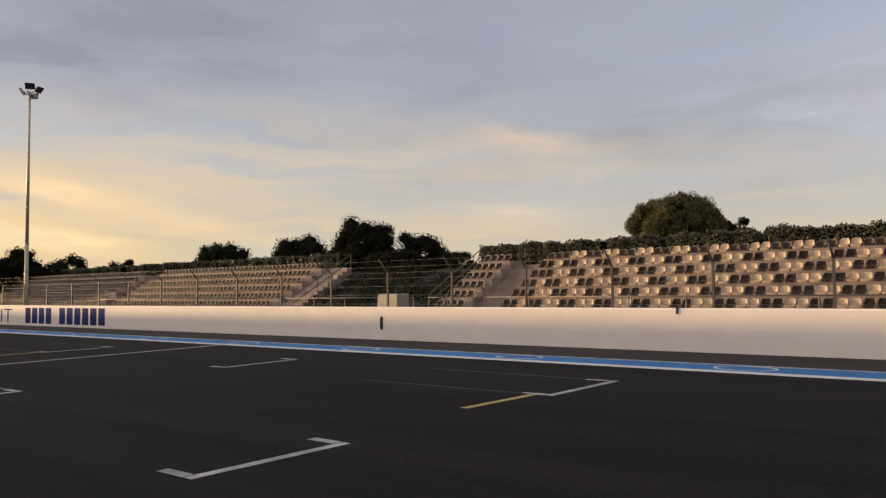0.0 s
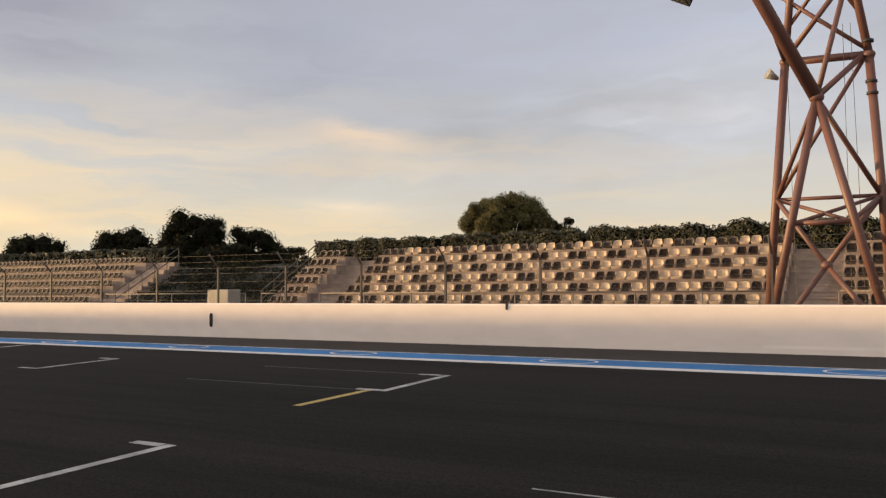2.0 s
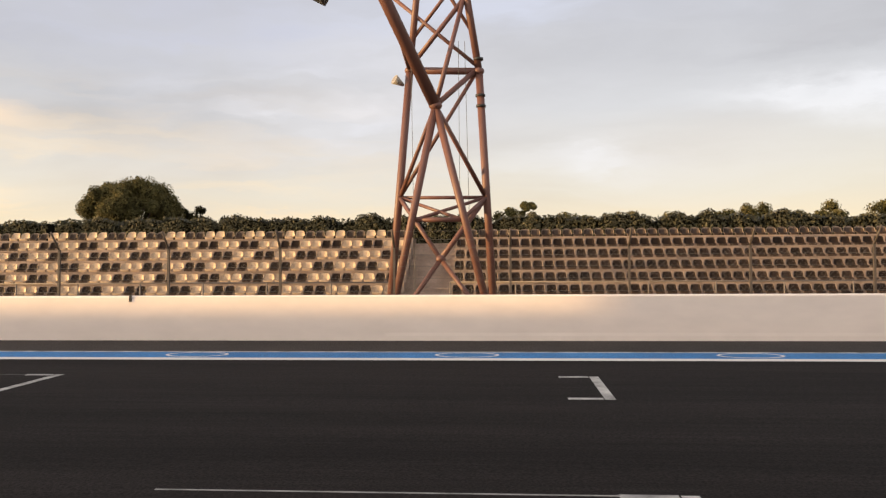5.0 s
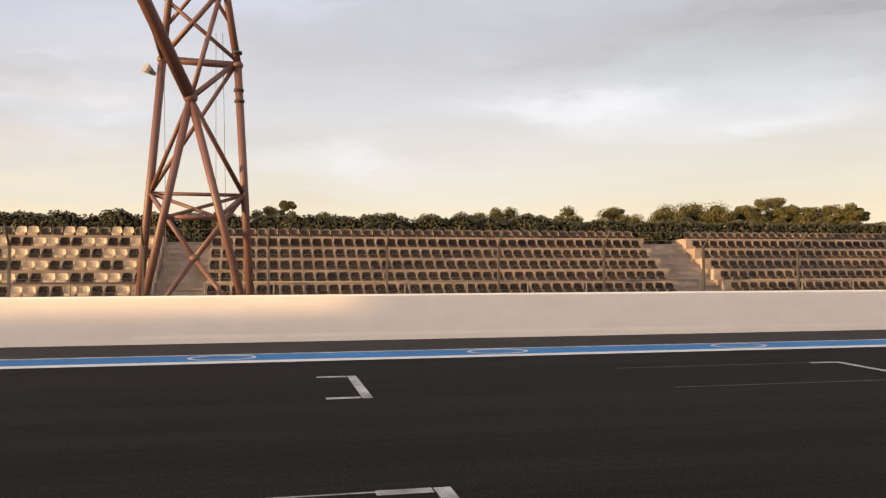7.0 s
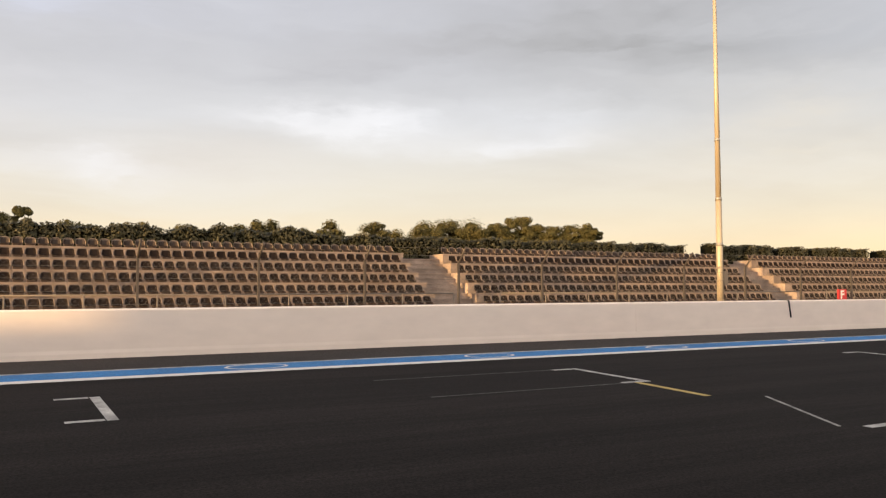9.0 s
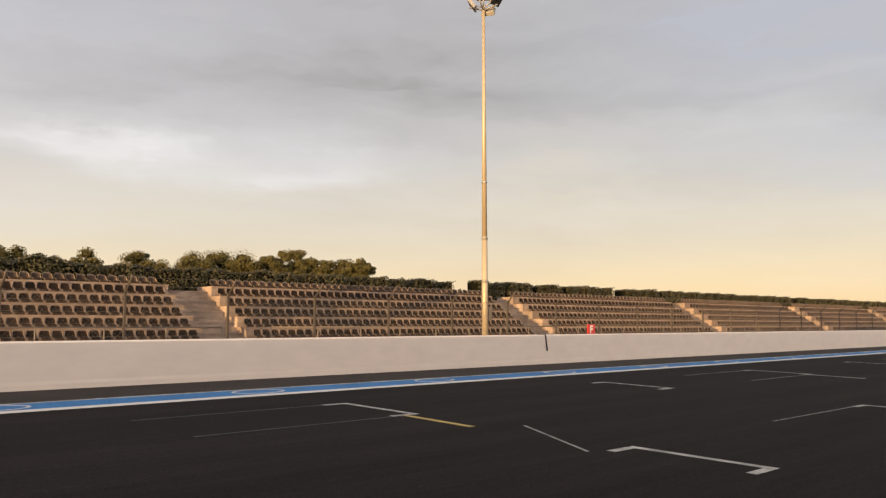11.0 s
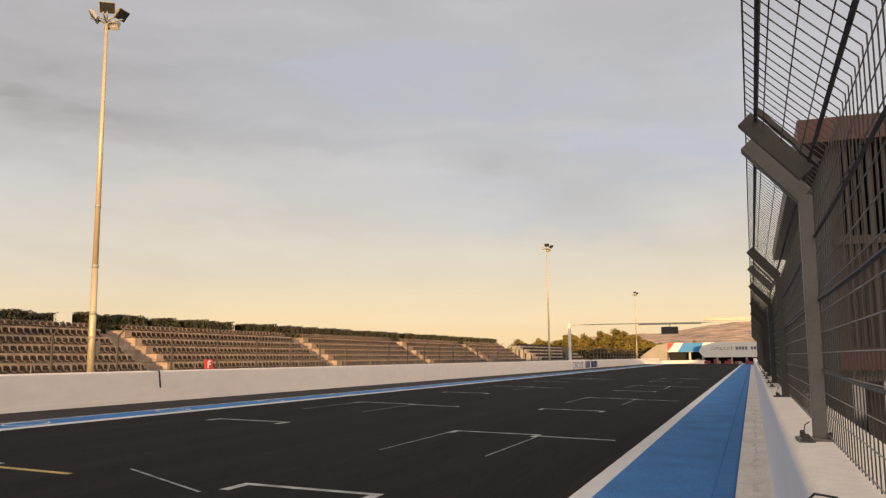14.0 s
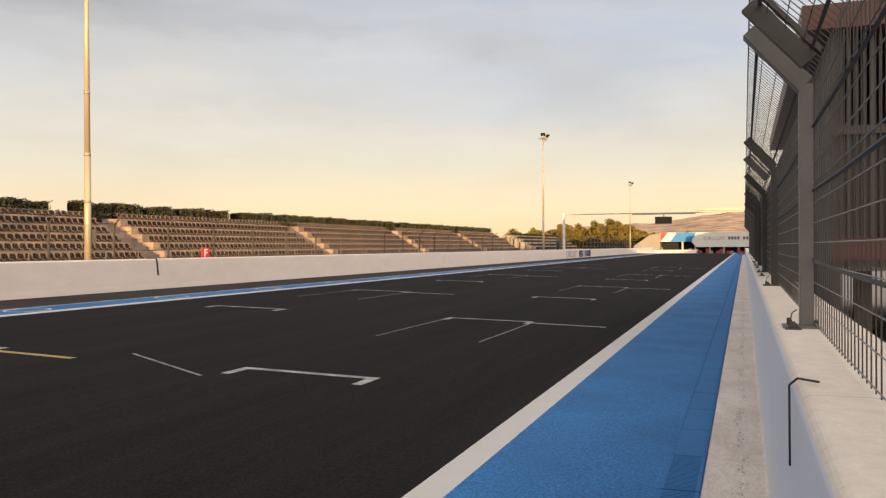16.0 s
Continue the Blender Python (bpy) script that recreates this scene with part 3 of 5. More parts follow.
# ---------------------------------------------------------------- leaves
def leaf_cloud(verts, faces, centres, radii, per, size, seed=0, up=0.25, loose=0.7):
    """Small turned leaf tufts over the outside of clumps."""
    rng = np.random.default_rng(seed)
    for c, r in zip(centres, radii):
        d = rng.normal(size=(per, 3))
        d /= np.linalg.norm(d, axis=1, keepdims=True)
        p = np.array(c) + d * np.array(r) * rng.uniform(0.95 - 0.47 * loose, 1.02 + 0.2 * loose, (per, 1))
        n = d + rng.normal(scale=loose, size=(per, 3)) + (0, 0, up)
        n /= np.linalg.norm(n, axis=1, keepdims=True)
        u = np.cross(n, rng.normal(size=(per, 3)))
        u /= np.linalg.norm(u, axis=1, keepdims=True)
        w = np.cross(n, u)
        s = size * rng.uniform(0.5, 1.3, (per, 1))
        base = len(verts)
        quad = np.stack([p - u * s * 0.5, p + w * s * 0.32, p + u * s * 0.62 + n * s * 0.12, p - w * s * 0.32], 1).reshape(-1, 3)
        verts.extend(map(tuple, quad))
        faces.extend((base + 4 * k, base + 4 * k + 1, base + 4 * k + 2, base + 4 * k + 3) for k in range(per))


def from_lists(name, verts, faces, mat, parent=None):
    me = bpy.data.meshes.new(name)
    me.from_pydata(verts, [], faces)
    me.materials.append(mat)
    ob = new(name, me)
    if parent is not None:
        ob.parent = parent
    return ob


def tree(az, far, wide, top, base_z, label, seed, blobs=16, per=260, leaf=0.30, style="dome"):
    """A pine: tapered trunk, limbs and an uneven crown of needle tufts. az: its bearing from the track's line, degrees.
    style: dome (dense), fan (limbs spreading from low down), open (broken plates of foliage with sky between)."""
    rng = random.Random(seed)
    x, y = -far * math.sin(radians(az)), far * math.cos(radians(az))
    e = new("pine_tree")
    e.location = (x, y, 0.35)
    tagged(e, label, "tree")
    h, cb = top - 0.35, max(0.6, base_z - 0.35)
    bm = bmesh.new()
    lean = rng.uniform(-0.06, 0.06) * wide
    tube(bm, (0, 0, 0), (lean, 0, h * 0.5), 0.030 * h, 9, 0.018 * h)
    tube(bm, (lean, 0, h * 0.5), (0, 0.1, h * 0.85), 0.018 * h, 7, 0.03)
    centres, radii = [], []
    count = int(blobs * 2.6)
    for k in range(count):
        a = 2.39996 * k + rng.uniform(-0.3, 0.3)
        if style == "fan":
            q = math.sqrt((k + 0.5) / count)
            r = wide * rng.uniform(0.055, 0.09)
            roof = h - (h - cb) * (0.05 * q + 0.34 * q ** 6) - rng.uniform(0.0, 0.13) * (h - cb)
            foot = cb + (h - cb) * 0.50 * q ** 2
            z = roof - r if k % 2 else foot + (roof - foot) * rng.uniform(0.05, 0.75)
            out = q * (wide / 2 - r * 0.7)
            centres.append((math.cos(a) * out, math.sin(a) * out, z))
            radii.append((r, r, r * rng.uniform(1.0, 1.35)))
            continue
        if style == "open":
            # small tufts over a broken outline
            v = 1.0 - 1.5 * (k + 0.5) / count
            flat = math.sqrt(max(0.0, 1 - v * v))
            r = wide * rng.uniform(0.08, 0.19)
            mid = cb + 0.5 * (h - cb)
            out = rng.uniform(0.80, 1.15) if k % 3 else rng.uniform(0.3, 0.75)
            spread = (wide / 2) * (0.85 + 0.3 * math.sin(3 * a + seed))
            centres.append((math.cos(a) * flat * spread * out, math.sin(a) * flat * spread * out, min(mid + v * 0.5 * (h - cb) * out, h - 0.5 * r)))
            radii.append((r, r, r * rng.uniform(0.5, 0.85)))
            continue
        # spread evenly over an uneven dome with a flattish underside
        v = 1.0 - 1.45 * (k + 0.5) / count
        flat = math.sqrt(max(0.0, 1 - v * v))
        r = wide * rng.uniform(0.10, 0.17)
        rz = min(r * rng.uniform(0.7, 1.0), 0.3 * (h - cb))
        out = rng.uniform(0.72, 1.06) if k % 4 else rng.uniform(0.2, 0.6)
        mid = cb + 0.36 * (h - cb)
        lift = (h - mid - rz) if v > 0 else (mid - cb - 0.3 * rz)
        centres.append((math.cos(a) * flat * (wide / 2 - r * 0.8) * out, math.sin(a) * flat * (wide / 2 - r * 0.8) * out, mid + v * lift * out))
        radii.append((r, r, rz))
    for c in centres[::3]:
        tube(bm, (lean * 0.5, 0, min(h * 0.45, c[2] * 0.6)), c, 0.010 * h, 5, 0.02)
    part("trunk", bm, M["bark"], e)
    vs, fs = [], []
    fine = 0.42 if style != "dome" else 0.52
    leaf_cloud(vs, fs, centres, radii, int(per * (1.5 if style == "dome" else 1.1)), leaf * fine, seed=seed, loose={"dome": 0.7, "fan": 0.62, "open": 0.72}[style])
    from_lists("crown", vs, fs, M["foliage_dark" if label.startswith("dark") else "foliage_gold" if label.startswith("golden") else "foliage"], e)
    bm = bmesh.new()
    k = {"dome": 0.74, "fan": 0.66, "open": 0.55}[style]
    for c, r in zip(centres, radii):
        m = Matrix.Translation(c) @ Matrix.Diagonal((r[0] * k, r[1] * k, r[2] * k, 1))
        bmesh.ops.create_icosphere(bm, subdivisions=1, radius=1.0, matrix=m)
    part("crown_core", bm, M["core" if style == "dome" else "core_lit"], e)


def build_trees():
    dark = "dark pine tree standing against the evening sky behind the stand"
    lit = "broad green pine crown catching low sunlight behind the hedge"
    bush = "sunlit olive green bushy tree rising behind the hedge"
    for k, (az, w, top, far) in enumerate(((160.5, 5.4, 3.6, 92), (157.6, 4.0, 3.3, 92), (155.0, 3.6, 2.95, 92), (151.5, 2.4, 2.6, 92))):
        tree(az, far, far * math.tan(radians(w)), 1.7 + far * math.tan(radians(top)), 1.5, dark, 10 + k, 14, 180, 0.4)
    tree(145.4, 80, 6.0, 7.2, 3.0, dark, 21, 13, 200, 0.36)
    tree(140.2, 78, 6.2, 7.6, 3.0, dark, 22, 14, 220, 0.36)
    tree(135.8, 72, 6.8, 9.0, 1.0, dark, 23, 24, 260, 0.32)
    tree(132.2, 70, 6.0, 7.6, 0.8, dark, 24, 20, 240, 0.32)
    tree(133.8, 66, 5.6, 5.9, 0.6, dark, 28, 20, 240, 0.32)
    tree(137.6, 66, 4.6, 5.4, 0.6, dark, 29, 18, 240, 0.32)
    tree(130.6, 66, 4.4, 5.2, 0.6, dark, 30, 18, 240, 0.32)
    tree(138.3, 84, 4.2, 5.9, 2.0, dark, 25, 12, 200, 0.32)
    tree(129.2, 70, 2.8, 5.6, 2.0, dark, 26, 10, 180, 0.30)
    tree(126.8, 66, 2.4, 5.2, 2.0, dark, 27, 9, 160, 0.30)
    tree(114.8, 56, 6.3, 8.2, 4.0, lit, 31, 44, 520, 0.26, "fan")
    tree(110.9, 60, 3.4, 7.0, 3.2, dark, 32, 16, 220, 0.26)
    tree(108.4, 60, 2.8, 6.6, 3.2, dark, 33, 10, 200, 0.26)
    tree(106.6, 60, 1.6, 6.4, 3.2, dark, 34, 8, 200, 0.26)
    for k, (az, w, top, far) in enumerate(((89.9, 3.0, 5.0, 58), (88.3, 2.0, 5.5, 58), (85.5, 3.8, 4.8, 58), (82.0, 3.6, 4.75, 58), (78.5, 3.4, 4.9, 58), (75.8, 3.2, 4.75, 60), (73.6, 3.2, 5.0, 60), (71.4, 2.6, 4.7, 60), (69.4, 3.6, 4.9, 60), (65.8, 3.0, 4.6, 60),
                                           (62.5, 3.4, 4.35, 60), (61.0, 4.6, 4.75, 62), (59.3, 3.2, 4.45, 60), (57.7, 3.0, 4.5, 60), (56.1, 3.2, 5.0, 60), (54.9, 2.6, 4.4, 60),
                                           (53.6, 2.6, 4.35, 60), (52.5, 2.4, 4.35, 60), (51.5, 2.0, 4.5, 60))):
        tree(az, far, far * math.tan(radians(w)), 1.7 + far * math.tan(radians(top)), 2.4, bush, 40 + k, 22 if az < 66 else 17, 420 if az < 66 else 330, 0.25, "open" if az < 66 else "dome")
    for k, (az, w, top, far) in enumerate(((15.0, 2.0, 1.30, 190), (13.6, 2.0, 1.32, 192), (12.3, 1.9, 1.34, 190), (11.5, 1.6, 1.78, 185), (10.5, 1.8, 1.62, 188), (9.4, 2.0, 1.78, 185),
                                           (8.4, 2.0, 1.90, 185), (7.4, 1.8, 1.68, 188), (6.5, 1.6, 1.12, 190), (5.6, 1.4, 1.0, 196), (3.4, 1.8, 1.08, 200), (2.2, 1.6, 1.0, 200))):
        tree(az, far, far * math.tan(radians(w)), 1.7 + far * math.tan(radians(top)), 0.5, "golden green tree in low sun at the end of the straight", 60 + k, 15, 150, 0.6)
    # low dark row doubles as the shaded feet of the golden trees
    for k in range(9):
        tree(15.5 - 1.15 * k, 176, 4.6, 2.9 + 0.4 * (k % 3), 0.4, "dark low tree at the foot of the hill", 90 + k, 12, 130, 0.5)


def build_hedge():
    runs = [(-125, -69.6), (-68.6, -41.2), (-29.3, -21.5), (-21.2, -8.0), (-7.9, 13.9), (14.0, 37.3), (39.6, 45.2), (45.8, 48.5), (49.1, 54.9), (56.6, 88.0), (88.9, 126)]
    for n, (y0, y1) in enumerate(runs):
        e = new("clipped_hedge")
        e.location = (-38.1, (y0 + y1) / 2, 0.4)
        tagged(e, "dense dark green clipped hedge along the back of the stand", "hedge", "hedge behind the stand")
        L = (y1 - y0) / 2
        top = (4.55 if -22 < y0 < 10 else 4.42 if y0 == 14.0 else 4.50) - 0.4
        rng = np.random.default_rng(200 + n)
        dens = 380 if -45 < y0 < 60 else 160
        size = 0.125 if dens > 200 else 0.17
        count = int((y1 - y0) * (1.5 + 0.9) * dens * 1.0)
        side = rng.uniform(0, 1, count) < 0.62
        yy = rng.uniform(-L, L, count)
        wild = 1.25 if -10 < y0 < 13 else 0.9

        def swell(v):
            shrub = np.abs(np.sin(np.pi * (v + 0.4 * np.sin(v)) / 1.7)) ** 0.6
            return wild * (0.26 * (shrub - 0.75) + 0.06 * np.sin(v * 1.7 + n) + 0.05 * np.sin(v * 4.1 + 2 * n) + 0.04 * np.sin(v * 9.7))

        lump = swell(yy)
        xx = np.where(side, 0.55 + lump * 0.9 + rng.normal(0, 0.07, count), rng.uniform(-0.5, 0.6, count))
        zz = np.where(side, rng.uniform(top - 1.9, top + 0.03, count) + np.maximum(lump, -0.1) * 0.8, top + lump * 0.9 - 0.01 - rng.exponential(0.05, count))
        p = np.stack([xx, yy, zz], 1)
        nn = np.stack([np.where(side, 1.0, 0.2), rng.normal(0, 0.7, count), np.where(side, 0.35, 1.0) + rng.normal(0, 0.5, count)], 1)
        nn /= np.linalg.norm(nn, axis=1, keepdims=True)
        u = np.cross(nn, rng.normal(size=(count, 3)))
        u /= np.linalg.norm(u, axis=1, keepdims=True)
        w = np.cross(nn, u)
        s = size * rng.uniform(0.5, 1.25, (count, 1))
        quad = np.stack([p - u * s * 0.55, p + w * s * 0.3, p + u * s * 0.55, p - w * s * 0.3], 1).reshape(-1, 3)
        from_lists("leaves", quad.tolist(), [(4 * k, 4 * k + 1, 4 * k + 2, 4 * k + 3) for k in range(count)], M["hedge"], e)
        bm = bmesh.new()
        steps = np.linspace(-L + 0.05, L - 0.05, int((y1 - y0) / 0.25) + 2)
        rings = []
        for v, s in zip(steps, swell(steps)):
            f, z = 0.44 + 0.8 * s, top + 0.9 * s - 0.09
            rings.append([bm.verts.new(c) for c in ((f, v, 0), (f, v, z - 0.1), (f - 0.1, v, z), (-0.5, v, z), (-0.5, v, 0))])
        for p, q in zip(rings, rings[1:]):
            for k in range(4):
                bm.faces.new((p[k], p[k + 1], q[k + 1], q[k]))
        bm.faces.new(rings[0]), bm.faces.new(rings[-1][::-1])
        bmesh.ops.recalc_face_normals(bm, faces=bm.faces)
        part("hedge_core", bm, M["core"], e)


# ---------------------------------------------------------------- fence along the far wall
def build_far_fence():
    fx = -17.82
    bm = bmesh.new()
    box(bm, -0.026, 0.026, -0.024, 0.024, 0, 2.0)
    tube(bm, (0, 0, 1.98), (0.36, 0, 2.36), 0.024, 6)
    first = finish("fence_post", bm, M["fence_post"])
    first.matrix_world = pose(fx, 0.12 + 2.503 * -32, 0.40)
    tagged(first, "grey-brown steel fence post with a cranked top", "fence post", "debris fence posts on the far side")
    for k in range(-31, 52):
        copy_thing(first, pose(fx, 0.12 + 2.503 * k, 0.40))
    # tension wires and woven mesh
    e = new("debris_fence")
    tagged(e, "rusty chain-link debris fence with tension wires behind the wall", "fence")
    for x, z in ((0.03, 1.45), (0.03, 1.72), (0.03, 1.98), (0.03, 2.22), (0.03, 2.38), (0.17, 2.55), (0.33, 2.72)):
        bm = bmesh.new()
        tube(bm, (fx + x, -80, z), (fx + x, 128, z), 0.0035, 4, caps=False)
        part("tension_wire", bm, M["wire"], e)
    vs, fs = [], []
    r, h, step = 0.0014, 1.05, 0.105
    for k in range(int(110 / step)):
        y = -45 + k * step
        for s in (1, -1):
            a, b = Vector((fx, y, 1.37)), Vector((fx, y + s * h, 1.37 + h))
            n = len(vs)
            for q in (a, b):
                vs.extend([(q.x, q.y - r, q.z), (q.x, q.y + r, q.z), (q.x + 2 * r, q.y, q.z)])
            fs.extend([(n, n + 1, n + 4, n + 3), (n + 1, n + 2, n + 5, n + 4), (n + 2, n, n + 3, n + 5)])
    from_lists("woven_mesh", vs, fs, M["wire"], e)


def build_rail():
    for k in range(0, 9):
        y0, y1 = [(-89, -62), (-60, -40.7), (-38, -28), (-27, -25.8), (-23.5, -4), (-2, 17.1), (19.4, 38.7), (40.9, 60), (62.4, 104)][k]
        e = new("guard_rail")
        tagged(e, "low grey tubular handrail in front of the seat rows", "railing", "handrails before the stand")
        for z in (1.60,):
            bm = bmesh.new()
            tube(bm, (-30.5, y0, z), (-30.5, y1, z), 0.028, 6)
            part("top_rail", bm, M["rail"], e)
        n = max(1, round((y1 - y0) / 2.45))
        for i in range(n + 1):
            y = y0 + (y1 - y0) * i / n
            bm = bmesh.new()
            tube(bm, (-30.5, y, 0.4), (-30.5, y, 1.6), 0.03, 6)
            part("rail_post", bm, M["rail"], e)


def build_gap():
    """The grassy opening between two blocks, with its stair rails."""
    bm = bmesh.new()
    n = 24
    g = []
    for i in range(n + 1):
        row = []
        for j in range(9):
            x, y = -30.6 - 7.6 * j / 8, -40.6 + 12.7 * i / n
            row.append(bm.verts.new((x, y, 0.42 + 2.9 * (j / 8) + 0.12 * noise.noise((x, y, 0)))))
        g.append(row)
    for i in range(n):
        for j in range(8):
            bm.faces.new((g[i][j], g[i + 1][j], g[i + 1][j + 1], g[i][j + 1]))
    bmesh.ops.recalc_face_normals(bm, faces=bm.faces)
    tagged(finish("grass_bank", bm, M["grass"]), "dark overgrown grass bank between the seat blocks", "bank", kind="structure")
    rng = np.random.default_rng(5)
    cs = [(-31 - 7 * a, -38.4 + 10.3 * b, 0.6 + 2.9 * a) for a, b in rng.uniform(0, 1, (150, 2))]
    vs, fs = [], []
    leaf_cloud(vs, fs, cs, [(0.55, 0.55, 0.4)] * len(cs), 90, 0.15, seed=6)
    tagged(from_lists("bank_scrub", vs, fs, M["foliage_dark"]), "low dark scrub growing on the bank", "shrubs", kind="stuff")
    for y, top in ((-27.95, 4.35), (-38.6, 4.35)):
        e = new("stair_railing")
        tagged(e, "grey tubular stair railing climbing the side of the stand", "railing", "stair railings of the opening")
        for dz in (0.0, -0.42):
            bm = bmesh.new()
            tube(bm, (-31.6, y, 1.75 + dz), (-36.2, y, top + dz), 0.03, 6)
            part("hand_rail", bm, M["fence_post"], e)
        for i in range(6):
            t = i / 5
            bm = bmesh.new()
            z = 1.75 + (top - 1.75) * t
            tube(bm, (-31.6 - 4.6 * t, y, z - 1.25), (-31.6 - 4.6 * t, y, z), 0.024, 6)
            part("rail_post", bm, M["fence_post"], e)
    e = new("side_stair")
    tagged(e, "brownish concrete side stair at the end of a seat block", "stair")
    for k in range(12):
        bm = bmesh.new()
        box(bm, -31.6 - 0.4 * (k + 1), -31.6 - 0.4 * k, -40.66, -38.75, 0.42, 0.85 + 0.24 * k)
        part("step", bm, M["concrete"], e)
    bm = bmesh.new()
    box(bm, -21.6, -21.0, -21.0, -20.05, 0.40, 1.77)
    bevelled(bm, 0.03)
    tagged(finish("utility_cabinet", bm, M["lamp_grey"]), "small pale grey utility cabinet behind the wall", "cabinet")


# ---------------------------------------------------------------- lattice mast
def build_mast():
    e = new("lattice_mast")
    e.location = (-26, -2, 0.4)
    tagged(e, "tall red-brown tubular steel lattice mast with a leaning arm", "mast")
    off = Vector((26, 2, -0.4))

    def member(name, p, q, r, label=""):
        bm = bmesh.new()
        tube(bm, Vector(p) + off, Vector(q) + off, r, 14)
        return part(name, bm, M["rust"], e, label)

    A0, A1, D0, D1 = (-27, -3.78, 0.4), (-27, -3.08, 8.58), (-27, -0.35, 0.4), (-27, -0.80, 8.50)
    node = (-25, -2.07, 6.98)
    AR, DR = (-27, -3.42, 4.38), (-27, -0.60, 4.36)
    BR, CR = (-24.8, -2.69, 3.49), (-24.8, -1.27, 3.49)
    cross = (-25.8, -1.99, 2.33)
    member("leg", A0, A1, 0.125), member("leg", D0, D1, 0.125)
    member("leg", (-24.55, -3.40, 0.4), node, 0.115), member("leg", (-24.55, -0.40, 0.4), node, 0.115)
    member("leg", A1, (-27, -2.60, 13.6), 0.11), member("leg", D1, (-27, -1.60, 13.6), 0.12)
    member("leaning_arm", node, (-22.2, -5.15, 13.5), 0.185, "thick leaning main tube")
    member("cross_bar", A1, D1, 0.115)
    for p, q, r in ((A1, (-23.9, -3.25, 9.55), 0.07), ((-27, -1.30, 10.9), (-27, -2.85, 8.95), 0.08), ((-27, -3.60, 11.0), (-27, -0.86, 8.68), 0.065),
                    (node, (-27, -1.30, 10.9), 0.075), (node, (-27, -0.95, 8.5), 0.085), ((-27, -0.9, 8.45), AR, 0.065),
                    (node, DR, 0.075), (node, AR, 0.065), (AR, DR, 0.06), (BR, CR, 0.07), (AR, CR, 0.055), (BR, DR, 0.055), (AR, BR, 0.06), (DR, CR, 0.06),
                    (AR, cross, 0.075), (DR, cross, 0.085), (cross, (-24.9, -3.2, 0.5), 0.075), (cross, (-24.9, -0.55, 0.5), 0.075),
                    ((-27, -3.0, 9.6), (-27, -1.0, 12.2), 0.06), ((-27, -2.7, 12.6), (-27, -0.9, 9.6), 0.06)):
        member("brace", p, q, r)
    for c, r in ((node, 0.21), (cross, 0.16), (A1, 0.17), (D1, 0.18)):
        bm = bmesh.new()
        bmesh.ops.create_icosphere(bm, subdivisions=2, radius=r, matrix=Matrix.Translation(Vector(c) + off) @ Matrix.Diagonal((1, 1, 0.8, 1)))
        part("joint", bm, M["rust"], e, smooth=True)
    for z in (7.35, 7.7, 8.9):
        bm = bmesh.new()
        tube(bm, Vector((-27, -0.80 + (8.5 - z) * 0.05, z - 0.04)) + off, Vector((-27, -0.80 + (8.5 - z) * 0.05, z + 0.04)) + off, 0.16, 14)
        part("collar", bm, M["black"], e, "dark strap collar")
    for y0, y1 in ((-3.0, -2.85), (-1.25, -1.05), (-1.45, -1.4)):
        bm = bmesh.new()
        tube(bm, Vector((-26.6, y0, 9.4)) + off, Vector((-26.4, y1, 0.6)) + off, 0.008, 5)
        part("hanging_cable", bm, M["black"], e, "thin dark hanging cable")
    # horn loudspeaker on the leg
    bm = bmesh.new()
    tube(bm, Vector((-27.1, -3.3, 8.12)) + off, Vector((-26.9, -3.58, 8.28)) + off, 0.05, 12, 0.17)
    part("horn", bm, M["lamp_grey"], e, "grey horn loudspeaker")
    # floodlight cluster held out on the arm's side
    f = new("floodlight_cluster")
    f.parent, f.location = e, Vector((-20.2, -4.35, 8.9)) + off
    for dy, dz, w in ((-0.25, 0.0, 0.55), (0.55, 0.12, 0.28)):
        bm = bmesh.new()
        box(bm, -0.25, 0.25, dy - w / 2, dy + w / 2, dz - 0.22, dz + 0.16)
        bmesh.ops.rotate(bm, verts=bm.verts, cent=(0, dy, dz), matrix=Matrix.Rotation(radians(-28), 3, "X"))
        bevelled(bm, 0.03)
        part("lamp_housing", bm, M["black"], f)
    bm = bmesh.new()
    tube(bm, (0, -0.4, 0.22), (0, 0.75, 0.22), 0.035, 8)
    tube(bm, (0, 0.1, 0.22), (-2.9, -0.25, 3.6), 0.05, 8)
    part("bracket", bm, M["black"], f)


